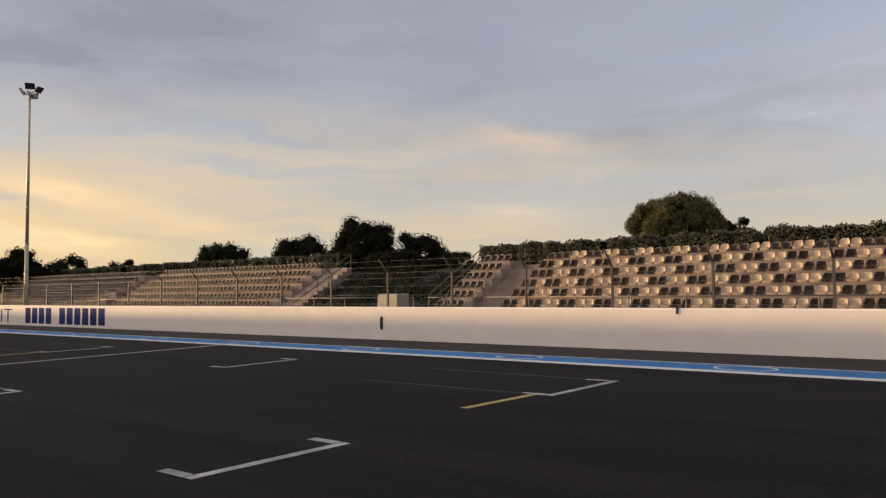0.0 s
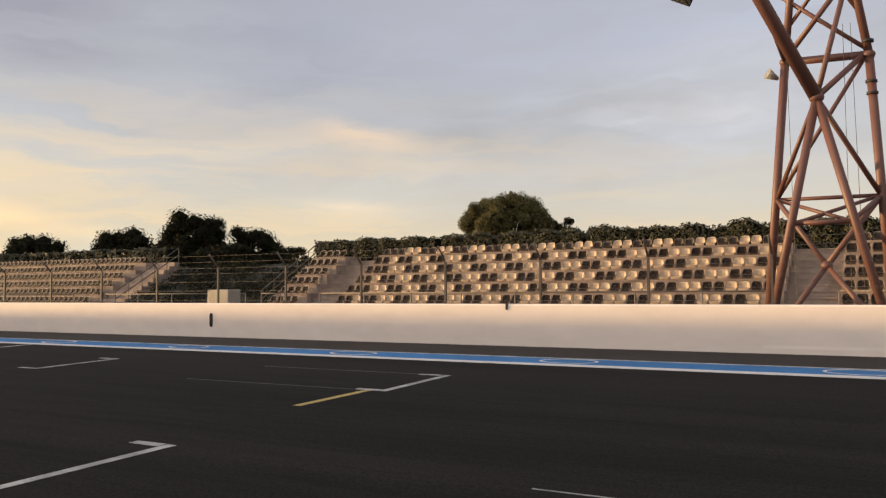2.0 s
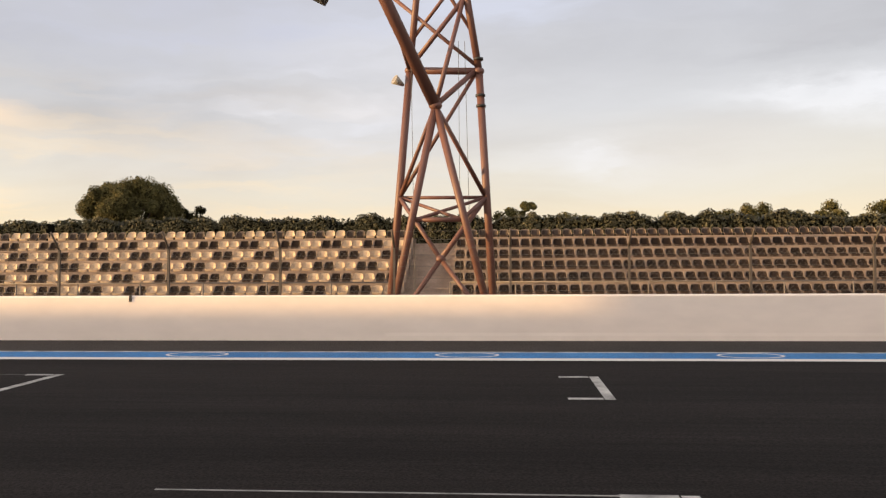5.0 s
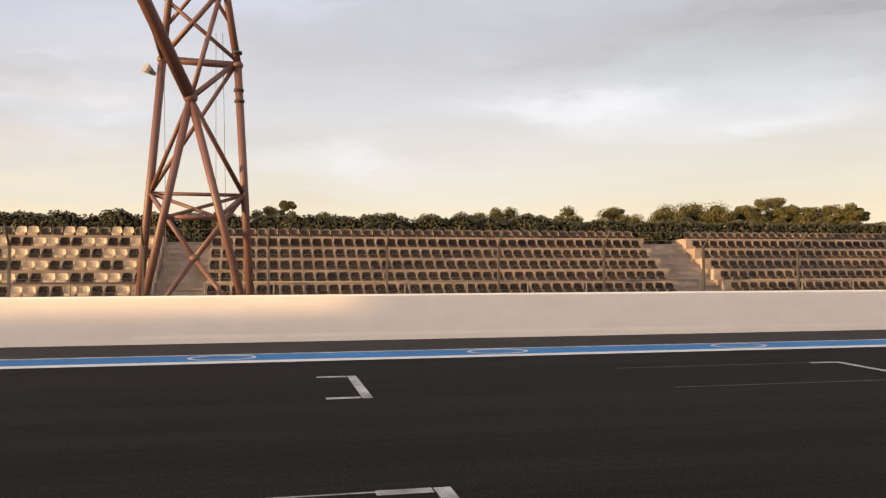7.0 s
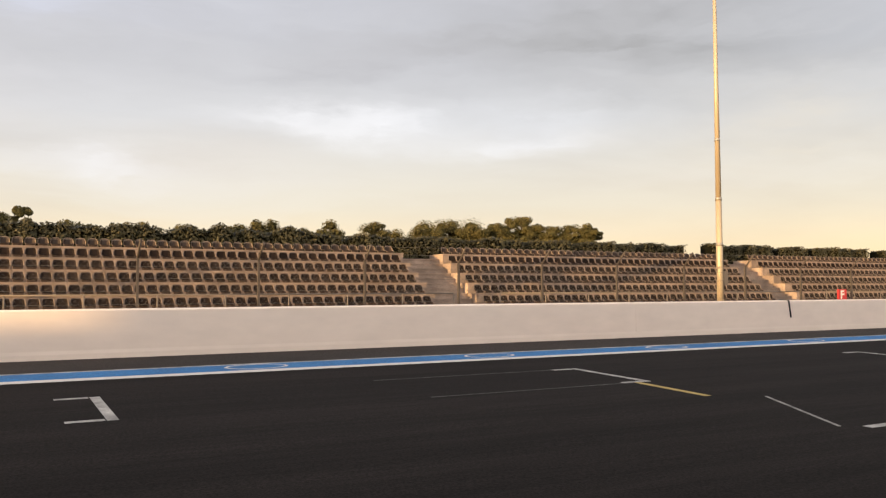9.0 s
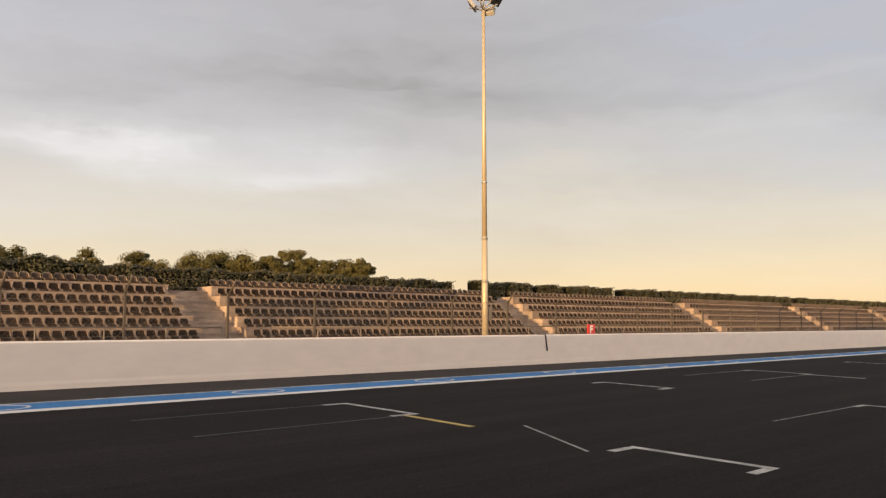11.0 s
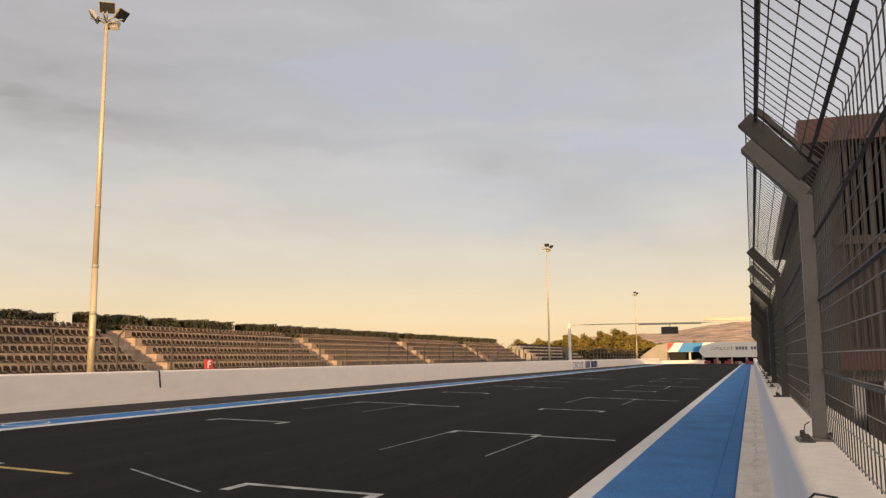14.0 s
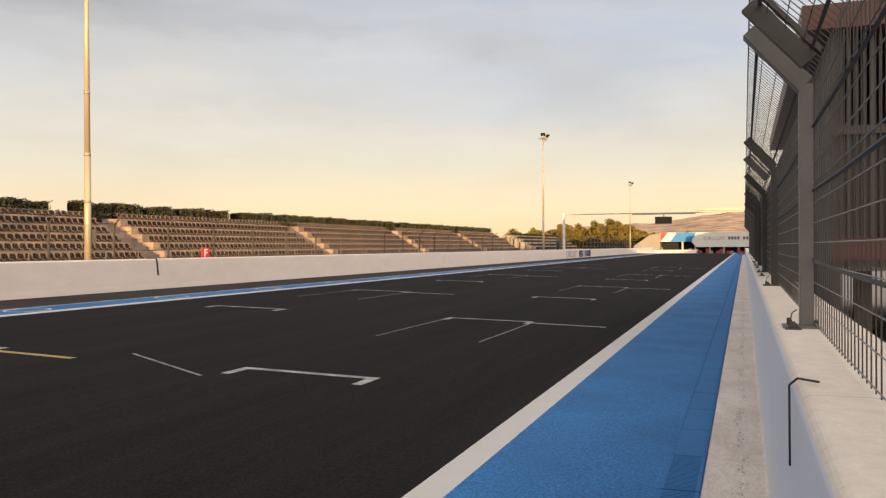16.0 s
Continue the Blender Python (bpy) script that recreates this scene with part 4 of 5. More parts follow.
# ---------------------------------------------------------------- lamp masts
def build_lamps():
    e = new("lamp_mast")
    tagged(e, "tall tapered pale steel lamp mast with four floodlights", "lamp post", "lamp masts along the straight")
    h = 12.2
    bm = bmesh.new()
    tube(bm, (0, 0, 0), (0, 0, 4.2), 0.108, 16, 0.096)
    part("lower_pole", bm, M["pole"], e)
    bm = bmesh.new()
    tube(bm, (0, 0, 4.2), (0, 0, h), 0.090, 16, 0.05)
    part("upper_pole", bm, M["pole"], e)
    for z, r in ((2.75, 0.107), (4.2, 0.102), (6.1, 0.088)):
        bm = bmesh.new()
        tube(bm, (0, 0, z - 0.05), (0, 0, z + 0.05), r, 16)
        part("collar", bm, M["lamp_grey"], e)
    bm = bmesh.new()
    box(bm, -0.08, 0.08, 0.10, 0.28, 1.45, 1.9)
    bevelled(bm, 0.02)
    part("switch_box", bm, M["rail"], e)
    bm = bmesh.new()
    for a in range(4):
        d = Vector((math.cos(a * math.pi / 2 + 0.5), math.sin(a * math.pi / 2 + 0.5), 0))
        tube(bm, (0, 0, h - 0.1), d * 0.5 + Vector((0, 0, h + 0.05)), 0.03, 7)
    part("head_frame", bm, M["steel"], e)
    side, fore, down = Vector((0.73, 0.68, 0)), Vector((0.68, -0.73, 0)), Vector((0, 0, -1))
    for place, facing in ((0.10 * fore - 0.28 * down, 0.75 * fore - 0.1 * side + 0.6 * down), (0.42 * side - 0.14 * down, 0.55 * side + 0.45 * fore + 0.6 * down),
                          (-0.36 * side + 0.04 * down, -0.75 * side - 0.1 * fore + 0.55 * down), (0.16 * side - 0.15 * fore + 0.20 * down, 0.2 * side - 0.8 * fore + 0.5 * down)):
        bm = bmesh.new()
        box(bm, -0.25, 0.25, -0.19, 0.19, -0.06, 0.06)
        for v in bm.verts:
            if v.co.z > 0:
                v.co.x *= 0.78
                v.co.y *= 0.70
        bevelled(bm, 0.015)
        ob = part("floodlight", bm, M["lamp_grey"], e)
        ob.matrix_local = Matrix.Translation(place + Vector((0, 0, h + 0.12))) @ facing.to_track_quat("-Z", "Y").to_matrix().to_4x4()
        bm = bmesh.new()
        box(bm, -0.22, 0.22, -0.165, 0.165, -0.075, -0.062)
        part("front_glass", bm, M["black"], ob, "dark lamp glass")
        bm = bmesh.new()
        tube(bm, (0, 0, h), place + Vector((0, 0, h + 0.12)), 0.025, 7)
        part("bracket", bm, M["steel"], e)
    e.matrix_world = pose(-19, 20.35, 0.40)
    for y, rz in ((-45.05, 114), (82.2, -30), (150, -36)):
        copy_thing(e, pose(-19, y, 0.40, 0, 0, rz))


# ---------------------------------------------------------------- lettering and marks on the far wall
def lettering(text, y, z, size, x, mat, name, label, width=1.0, bold=0.0):
    cu = bpy.data.curves.new(name, "FONT")
    cu.body, cu.size, cu.extrude, cu.offset = text, size, 0.001, bold
    cu.materials.append(mat)
    ob = new(name, cu)
    ob.matrix_world = Matrix.Translation((x, y, z)) @ Euler((radians(90), 0, radians(90))).to_matrix().to_4x4() @ Matrix.Diagonal((width, 1, 1, 1))
    tagged(ob, label, "lettering")
    return ob


def letter_bars(y0, y1, z0, z1, words, x, name="wall_name_bars"):
    """A name that is not spelled out: one upright bar for each letter."""
    e = new(name)
    e.location = (x, (y0 + y1) / 2, z0)
    tagged(e, "row of heavy navy blue bars painted on the white wall", "lettering")
    n = sum(words) + (len(words) - 1) * 0.9
    step, k = (y1 - y0) / n, 0.0
    for w in words:
        for _ in range(w):
            bm = bmesh.new()
            box(bm, -0.001, 0.003, y0 + k * step + step * 0.10 - (y0 + y1) / 2, y0 + (k + 1) * step - step * 0.12 - (y0 + y1) / 2, 0, z1 - z0)
            part("bar", bm, M["navy"], e)
            k += 1
        k += 0.9


def build_wall_marks():
    lettering("CIRCUIT", -48.9, 0.56, 0.98, WALL_X + 0.004, M["navy"], "wall_lettering", "thin navy blue word painted on the white wall", 1.78, -0.012)
    letter_bars(-40.85, -33.1, 0.55, 1.27, (4, 6), WALL_X + 0.004)
    lettering("CIRCUIT", 84.7, 0.52, 0.98, WALL_X + 0.004, M["navy"], "wall_lettering", "thin navy blue word painted on the white wall", 1.50, -0.008)
    letter_bars(91.6, 99.2, 0.52, 1.24, (4, 6), WALL_X + 0.004)
    bm = bmesh.new()
    for i, z in enumerate((0.77, 1.05)):
        bmesh.ops.create_cone(bm, cap_ends=True, segments=14, radius1=0.055, radius2=0.055, depth=0.02, matrix=Matrix.Translation((WALL_X + 0.002, -17.05, z)) @ Matrix.Rotation(math.pi / 2, 4, "Y"))
    box(bm, WALL_X - 0.008, WALL_X + 0.014, -17.105, -16.995, 0.77, 1.05)
    tagged(finish("drain_slot", bm, M["gap"]), "dark upright rounded slot in the white wall", "slot", kind="structure")
    bm = bmesh.new()
    box(bm, WALL_X - 0.02, WALL_X + 0.02, -7.985, -7.935, 1.25, 1.40)
    tagged(finish("wall_clip", bm, M["black"]), "short black clip on the wall's top edge", "clip")
    bm = bmesh.new()
    tube(bm, (WALL_X + 0.02, 21.28, 1.36), (WALL_X + 0.02, 21.36, 0.86), 0.022, 8)
    tube(bm, (WALL_X - 0.3, 21.24, 1.39), (WALL_X + 0.02, 21.28, 1.36), 0.022, 8)
    tagged(finish("wall_cable", bm, M["black"]), "black cable hanging down the white wall", "cable")
    # red letter board
    e = new("letter_board")
    e.location = (-17.7, 24.48, 1.37)
    tagged(e, "small red board with a white letter on the wall", "sign")
    bm = bmesh.new()
    box(bm, -0.03, 0.03, -0.21, 0.21, 0.0, 0.34)
    bevelled(bm, 0.008, 1)
    part("board", bm, M["red"], e)
    t = lettering("F", 24.36, 1.415, 0.36, -17.664, M["banner_white"], "letter", "", 1.15, 0.012)
    t.parent, t.matrix_parent_inverse = e, Matrix.Translation((17.7, -24.48, -1.37))
    for k in ("label", "category"):
        if k in t:
            del t[k]
    # flush joints of the wall's cast lengths
    for y in (15.35, 41.0):
        bm = bmesh.new()
        box(bm, WALL_X - 0.01, WALL_X + 0.006, y - 0.10, y + 0.10, 0.45, 1.35)
        tagged(finish("wall_patch", bm, M["wall_white"]), "smoother repaired joint in the white wall", "wall", kind="structure")


# ---------------------------------------------------------------- end of the straight
def build_far_end():
    # start gantry
    e = new("start_gantry")
    e.location = (-17.9, 87, 0.4)
    tagged(e, "white steel start gantry spanning the track with a dark screen", "gantry")

    def gp(name, x0, x1, y0, y1, z0, z1, mat, label=""):
        bm = bmesh.new()
        box(bm, x0 + 17.9, x1 + 17.9, y0 - 87, y1 - 87, z0 - 0.4, z1 - 0.4)
        return part(name, bm, mat, e, label)

    gp("post", -18.02, -17.78, 86.88, 87.12, 0.4, 5.2, M["banner_white"])
    gp("post", 3.6, 4.0, 86.8, 87.2, 0.0, 5.4, M["banner_white"])
    gp("beam", -18.1, 4.0, 86.9, 87.1, 5.0, 5.09, M["steel"])
    gp("cross_truss", -10.8, -4.6, 86.85, 87.15, 4.90, 5.0, M["steel"])
    gp("end_beam", -4.4, 4.0, 86.8, 87.2, 5.20, 5.44, M["lamp_grey"])
    gp("screen", -8.5, -6.85, 86.7, 86.95, 3.95, 4.66, M["black"], "black display screen")
    gp("hanger", -7.7, -7.6, 86.9, 87.0, 4.6, 5.0, M["lamp_grey"])
    # banner bridge
    e = new("banner_bridge")
    Y = 170.0
    e.location = (-15.6, Y, 0)
    tagged(e, "long white footbridge with red and blue painted panels", "bridge")
    X = lambda az: -Y * math.tan(radians(az))
    Z = lambda el: 1.7 + Y * math.tan(radians(el))

    def slab(name, pts, mat, y0=Y, y1=Y + 4, label=""):
        bm = bmesh.new()
        prism(bm, [(x + 15.6, z) for x, z in pts], y0 - Y, y1 - Y)
        bmesh.ops.recalc_face_normals(bm, faces=bm.faces)
        return part(name, bm, mat, e, label)

    top, bot = Z(0.88), Z(-0.08)
    mid = Z(0.28)
    slab("parapet", [(X(5.27), mid), (X(5.27), top), (25, top), (25, bot), (X(2.95), bot), (X(3.28), mid)], M["banner_white"])
    slab("red_panel", [(X(5.25), mid + 0.02), (X(5.25), top - 0.02), (X(4.78), top - 0.02)], M["red"], Y - 0.06, Y - 0.005)
    slab("blue_panel", [(X(4.62), mid + 0.02), (X(4.22), top - 0.02), (X(2.97), top - 0.02), (X(3.28), mid + 0.02)], M["banner_blue"], Y - 0.06, Y - 0.005)
    slab("ramp_wall", [(X(7.0), 0.4), (X(7.0), Z(0.0)), (X(5.95), Z(0.75)), (X(5.28), Z(0.86)), (X(5.28), 0.4)], M["render_wall"], Y + 0.2, Y + 3.5)
    # near-black slab put in for the shade below the bridge
    slab("underside_shade", [(X(5.2), 0.3), (X(5.2), mid), (30, mid), (30, 0.3)], M["gap"], Y + 3.0, Y + 3.8)
    for az in (3.9, 3.1, 2.2, 1.3, 0.4):
        slab("pillar", [(X(az), 0.2), (X(az) + 0.35, 0.2), (X(az) + 0.35, mid), (X(az), mid)], M["lamp_grey"], Y + 0.3, Y + 0.8)
    t = lettering("CIRCUIT", 0, 0, 0.82, 0, M["grey_letter"], "lettering", "", 1.3, -0.006)
    t.matrix_world = Matrix.Translation((X(2.53), Y - 0.02, Z(0.40))) @ Euler((radians(90), 0, 0)).to_matrix().to_4x4() @ Matrix.Diagonal((1.32, 1, 1, 1))
    tagged(t, "grey word on the white bridge parapet", "lettering")
    t.name = "bridge_lettering"
    n = new("bridge_name_bars")
    n.location = (X(0.99), Y - 0.02, Z(0.40))
    tagged(n, "heavy dark bars in a row on the white bridge parapet", "lettering")
    for k in (0, 1, 2, 3, 4.9, 5.9, 6.9, 7.9, 8.9, 9.9):
        bm = bmesh.new()
        box(bm, k * 0.56, k * 0.56 + 0.44, -0.03, 0.0, 0, 0.58)
        part("bar", bm, M["grey_letter"], n)
    # red and white barriers under it
    for k in range(14):
        bm = bmesh.new()
        box(bm, -0.30, 0.30, -0.2, 0.2, 0, 0.55 if k % 3 else 0.9)
        for v in bm.verts:
            if v.co.z > 0.4:
                v.co.y *= 0.45
        ob = finish("track_barrier", bm, M["dull_red"] if k % 4 else M["render_wall"])
        ob.location = (X(3.3) + 0.95 * k + 0.3 * (k % 2), 168 + 0.1 * (k % 3), 0.3 - 0.02 * k)
        tagged(ob, "faded red plastic barrier block" if k % 4 else "grey plastic barrier block", "barrier", "barriers under the bridge")
    # the far wall swings across
    pts = [(WALL_X, 330), (WALL_X, 146), (-15.4, 156), (-12.0, 164), (-8.5, 168.5)]
    bm = bmesh.new()
    for (xa, ya), (xb, yb) in zip(pts[1:], pts[2:]):
        d = Vector((yb - ya, xa - xb)).normalized() * 0.2
        lo = [(xa - d.x, ya - d.y), (xb - d.x, yb - d.y), (xb + d.x, yb + d.y), (xa + d.x, ya + d.y)]
        a = [bm.verts.new((x, y, 0.1)) for x, y in lo]
        b = [bm.verts.new((x, y, 0.95)) for x, y in lo]
        for i in range(4):
            bm.faces.new((a[i], a[(i + 1) % 4], b[(i + 1) % 4], b[i]))
        bm.faces.new(b)
    bmesh.ops.recalc_face_normals(bm, faces=bm.faces)
    tagged(finish("wall_bend", bm, M["wall_white"]), "white track barrier curving at the end of the straight", "wall", kind="structure")
    # wire fence and posts beyond the stand
    for k in range(18):
        bm = bmesh.new()
        box(bm, -0.05, 0.05, -0.05, 0.05, 0, 2.4)
        ob = finish("mesh_fence_post", bm, M["fence_post"])
        ob.location = (-17.9, 98 + 2.6 * k, 0.4)
        tagged(ob, "grey steel post of the far mesh fence", "fence post", "far mesh fence posts")
    bm = bmesh.new()
    for z in (1.2, 1.7, 2.2, 2.7):
        tube(bm, (-17.9, 98, z), (-17.9, 152, z), 0.03, 5)
    tagged(finish("mesh_fence_wires", bm, M["fence_post"]), "grey wires of the far mesh fence", "fence")
    # far seat bank beside the gantry, and the dark frame before it
    e = new("small_grandstand")
    e.location = (-30, 140, 0.4)
    tagged(e, "small distant concrete grandstand with rows of seats", "grandstand")
    for r in range(5):
        bm = bmesh.new()
        box(bm, -1.0 - r, 0.2 - r, -14, 22, 0, 0.9 + 0.55 * r)
        part("terrace_step", bm, M["render_wall"], e)
        bm = bmesh.new()
        for i in range(58):
            y = -13.5 + 0.6 * i
            box(bm, -0.42 - r, -0.05 - r, y, y + 0.42, 0.9 + 0.55 * r, 1.22 + 0.55 * r)
        tagged(part("seat_row", bm, M["seat_dark"], e), kind="stuff")
    bm = bmesh.new()
    box(bm, -27.4, -27.0, 127.6, 128.8, 0.4, 3.2)
    tagged(finish("dark_panel", bm, M["black"]), "tall dark panel beside the stand", "panel")
    # hill
    bm = bmesh.new()
    cols, rows = 90, 14
    g = []
    for i in range(cols + 1):
        az = 24 - 44 * i / cols
        crest = 1.45 + 0.75 / (1 + math.exp((az - 3.6) * 0.9)) - 0.9 / (1 + math.exp(-(az - 12.5) * 0.9))
        crest += 0.10 * noise.noise((az * 0.8, 0, 3)) + 0.05 * noise.noise((az * 2.7, 0, 7))
        col = []
        for j in range(rows + 1):
            t = j / rows
            far = 1500 + 1300 * t
            z = 1.7 + far * math.tan(radians(crest)) * (t ** 0.8) * (1 + 0.10 * noise.noise((az * 0.7, t * 4, 1)) * (1 - t)) - 4 * (1 - t)
            col.append(bm.verts.new((-far * math.sin(radians(az)), far * math.cos(radians(az)), z)))
        g.append(col)
    for i in range(cols):
        for j in range(rows):
            bm.faces.new((g[i][j], g[i + 1][j], g[i + 1][j + 1], g[i][j + 1])).smooth = True
    bmesh.ops.recalc_face_normals(bm, faces=bm.faces)
    tagged(finish("hill_backdrop", bm, M["hill"]), "bare stony hillside glowing in the evening light", "hill", kind="structure")


# ---------------------------------------------------------------- pit wall side
PIT_TOP = 1.256
FX = 0.315                           # plane of the near fence


def build_pit_wall():
    bm = bmesh.new()
    y0, y1 = -60, 160
    prism(bm, [(PIT_X + 0.03, -0.1), (PIT_X + 0.03, PIT_TOP - 0.06), (PIT_X + 0.06, PIT_TOP - 0.03), (PIT_X + 0.44, PIT_TOP - 0.03), (PIT_X + 0.44, -0.1)], y0, y1)
    bmesh.ops.recalc_face_normals(bm, faces=bm.faces)
    tagged(finish("wall_pit_core", bm, M["earth"]), "brown open joints between the pit wall's cast sections", "wall", kind="structure")
    wall = new("wall_pit")
    tagged(wall, "long pit wall with white face and cream weathered top", "wall", kind="structure")
    r = 0.045
    turn = [(PIT_X + r - r * math.cos(a), PIT_TOP - r + r * math.sin(a)) for a in (0, 0.26, 0.52, 0.79, 1.05, 1.31, math.pi / 2)]
    for k in range(45):
        ya, yb = 2.69 + 4.95 * (k - 13), 2.69 + 4.95 * (k - 12)
        bm = bmesh.new()
        prism(bm, [(PIT_X, -0.1)] + turn + [(PIT_X + 0.45, PIT_TOP), (PIT_X + 0.45, -0.1)], ya + 0.004, yb - 0.004)
        bmesh.ops.recalc_face_normals(bm, faces=bm.faces)
        for f in bm.faces:
            f.material_index = 1 if f.normal.z > 0.6 else 0
        part("wall_section", bm, [M["pit_face"], M["pit_top"]], wall)
    foot = new("wall_pit_footing")
    tagged(foot, "stained cream concrete footing along the pit wall", "kerb", kind="structure")
    for k in range(84):
        ya = -8 + 2.0 * k
        bm = bmesh.new()
        prism(bm, [(-0.283, -0.12), (-0.283, 0.012), (-0.275, 0.020), (0.13, 0.026), (PIT_X + 0.002, 0.045), (PIT_X + 0.002, -0.12)], ya + 0.003, ya + 1.997)
        bmesh.ops.recalc_face_normals(bm, faces=bm.faces)
        part("footing_slab", bm, M["footing"], foot)
    # grit gathered along the foot of the wall
    rng = random.Random(3)
    bm = bmesh.new()
    for k in range(2600):
        y = 2.5 + 26 * rng.random() ** 1.7
        thick = noise.noise((0, y * 2.3, 4)) + 0.5 * noise.noise((0, y * 7, 9))
        if thick < rng.uniform(-0.35, 0.25):
            continue
        x = -0.03 + rng.gauss(0, 0.017 + 0.012 * max(0, thick)) + 0.022 * math.sin(y * 2.1) + 0.012 * math.sin(y * 7.3)
        s = rng.uniform(0.002, 0.007)
        p = [bm.verts.new((x + s * math.cos(a), y + s * rng.uniform(1.0, 3.5) * math.sin(a), 0.023)) for a in (0.3, 2.4, 4.4)]
        t = bm.verts.new((x, y, 0.023 + s * 0.9))
        for i in range(3):
            bm.faces.new((p[i], p[(i + 1) % 3], t))
    bmesh.ops.recalc_face_normals(bm, faces=bm.faces)
    tagged(finish("footing_grit", bm, M["gravel"]), "loose brown grit scattered along the footing", "grit", kind="stuff")
    # drain with slotted covers
    drain = new("drain_channel")
    drain.location = (-0.425, 0, 0.0)
    tagged(drain, "blue painted slotted drain covers along the pit wall", "drain")
    bm = bmesh.new()
    z = road_z(-0.425)
    box(bm, -0.135, 0.135, -0.2, 160, z - 0.02, z + 0.0065)
    part("channel", bm, M["gap"], drain)
    fine = bmesh.new()
    for s in (-1, 1):
        box(fine, s * 0.120 - 0.014, s * 0.120 + 0.014, -0.49, 0.49, z, z + 0.016)
    for i in range(29):
        y = -0.47 + 0.0336 * i
        box(fine, -0.106, 0.106, y - 0.0105, y + 0.0105, z, z + 0.015)
    me = bpy.data.meshes.new("grate")
    fine.to_mesh(me)
    fine.free()
    me.materials.append(M["grate_blue"])
    solid = bmesh.new()
    box(solid, -0.134, 0.134, -0.494, 0.494, z, z + 0.014)
    for s in (-1, 1):
        for i in range(8):
            box(solid, s * 0.118 - 0.012, s * 0.118 + 0.012, -0.44 + 0.125 * i - 0.008, -0.44 + 0.125 * i + 0.008, z + 0.0145, z + 0.018)
    ms = bpy.data.meshes.new("cover")
    solid.to_mesh(ms)
    solid.free()
    ms.materials.append(M["grate_blue"])
    for k in range(-3, 156):
        ob = new("drain_cover", me if k < 4 else ms)
        ob.parent = drain
        ob.location = (0, 3.40 + 1.0 * k, 0)
    # cable and stain on the wall
    bm = bmesh.new()
    for a, b in (((PIT_X + 0.07, 2.87, PIT_TOP + 0.012), (PIT_X + 0.01, 2.93, PIT_TOP + 0.012)), ((PIT_X + 0.01, 2.93, PIT_TOP + 0.012), (PIT_X - 0.012, 2.985, PIT_TOP - 0.02)),
                 ((PIT_X - 0.012, 2.985, PIT_TOP - 0.02), (PIT_X - 0.010, 3.0, 0.965))):
        tube(bm, a, b, 0.0038, 8)
    tagged(finish("pit_wall_cable", bm, M["black"]), "short black cable bent over the wall's edge", "cable")


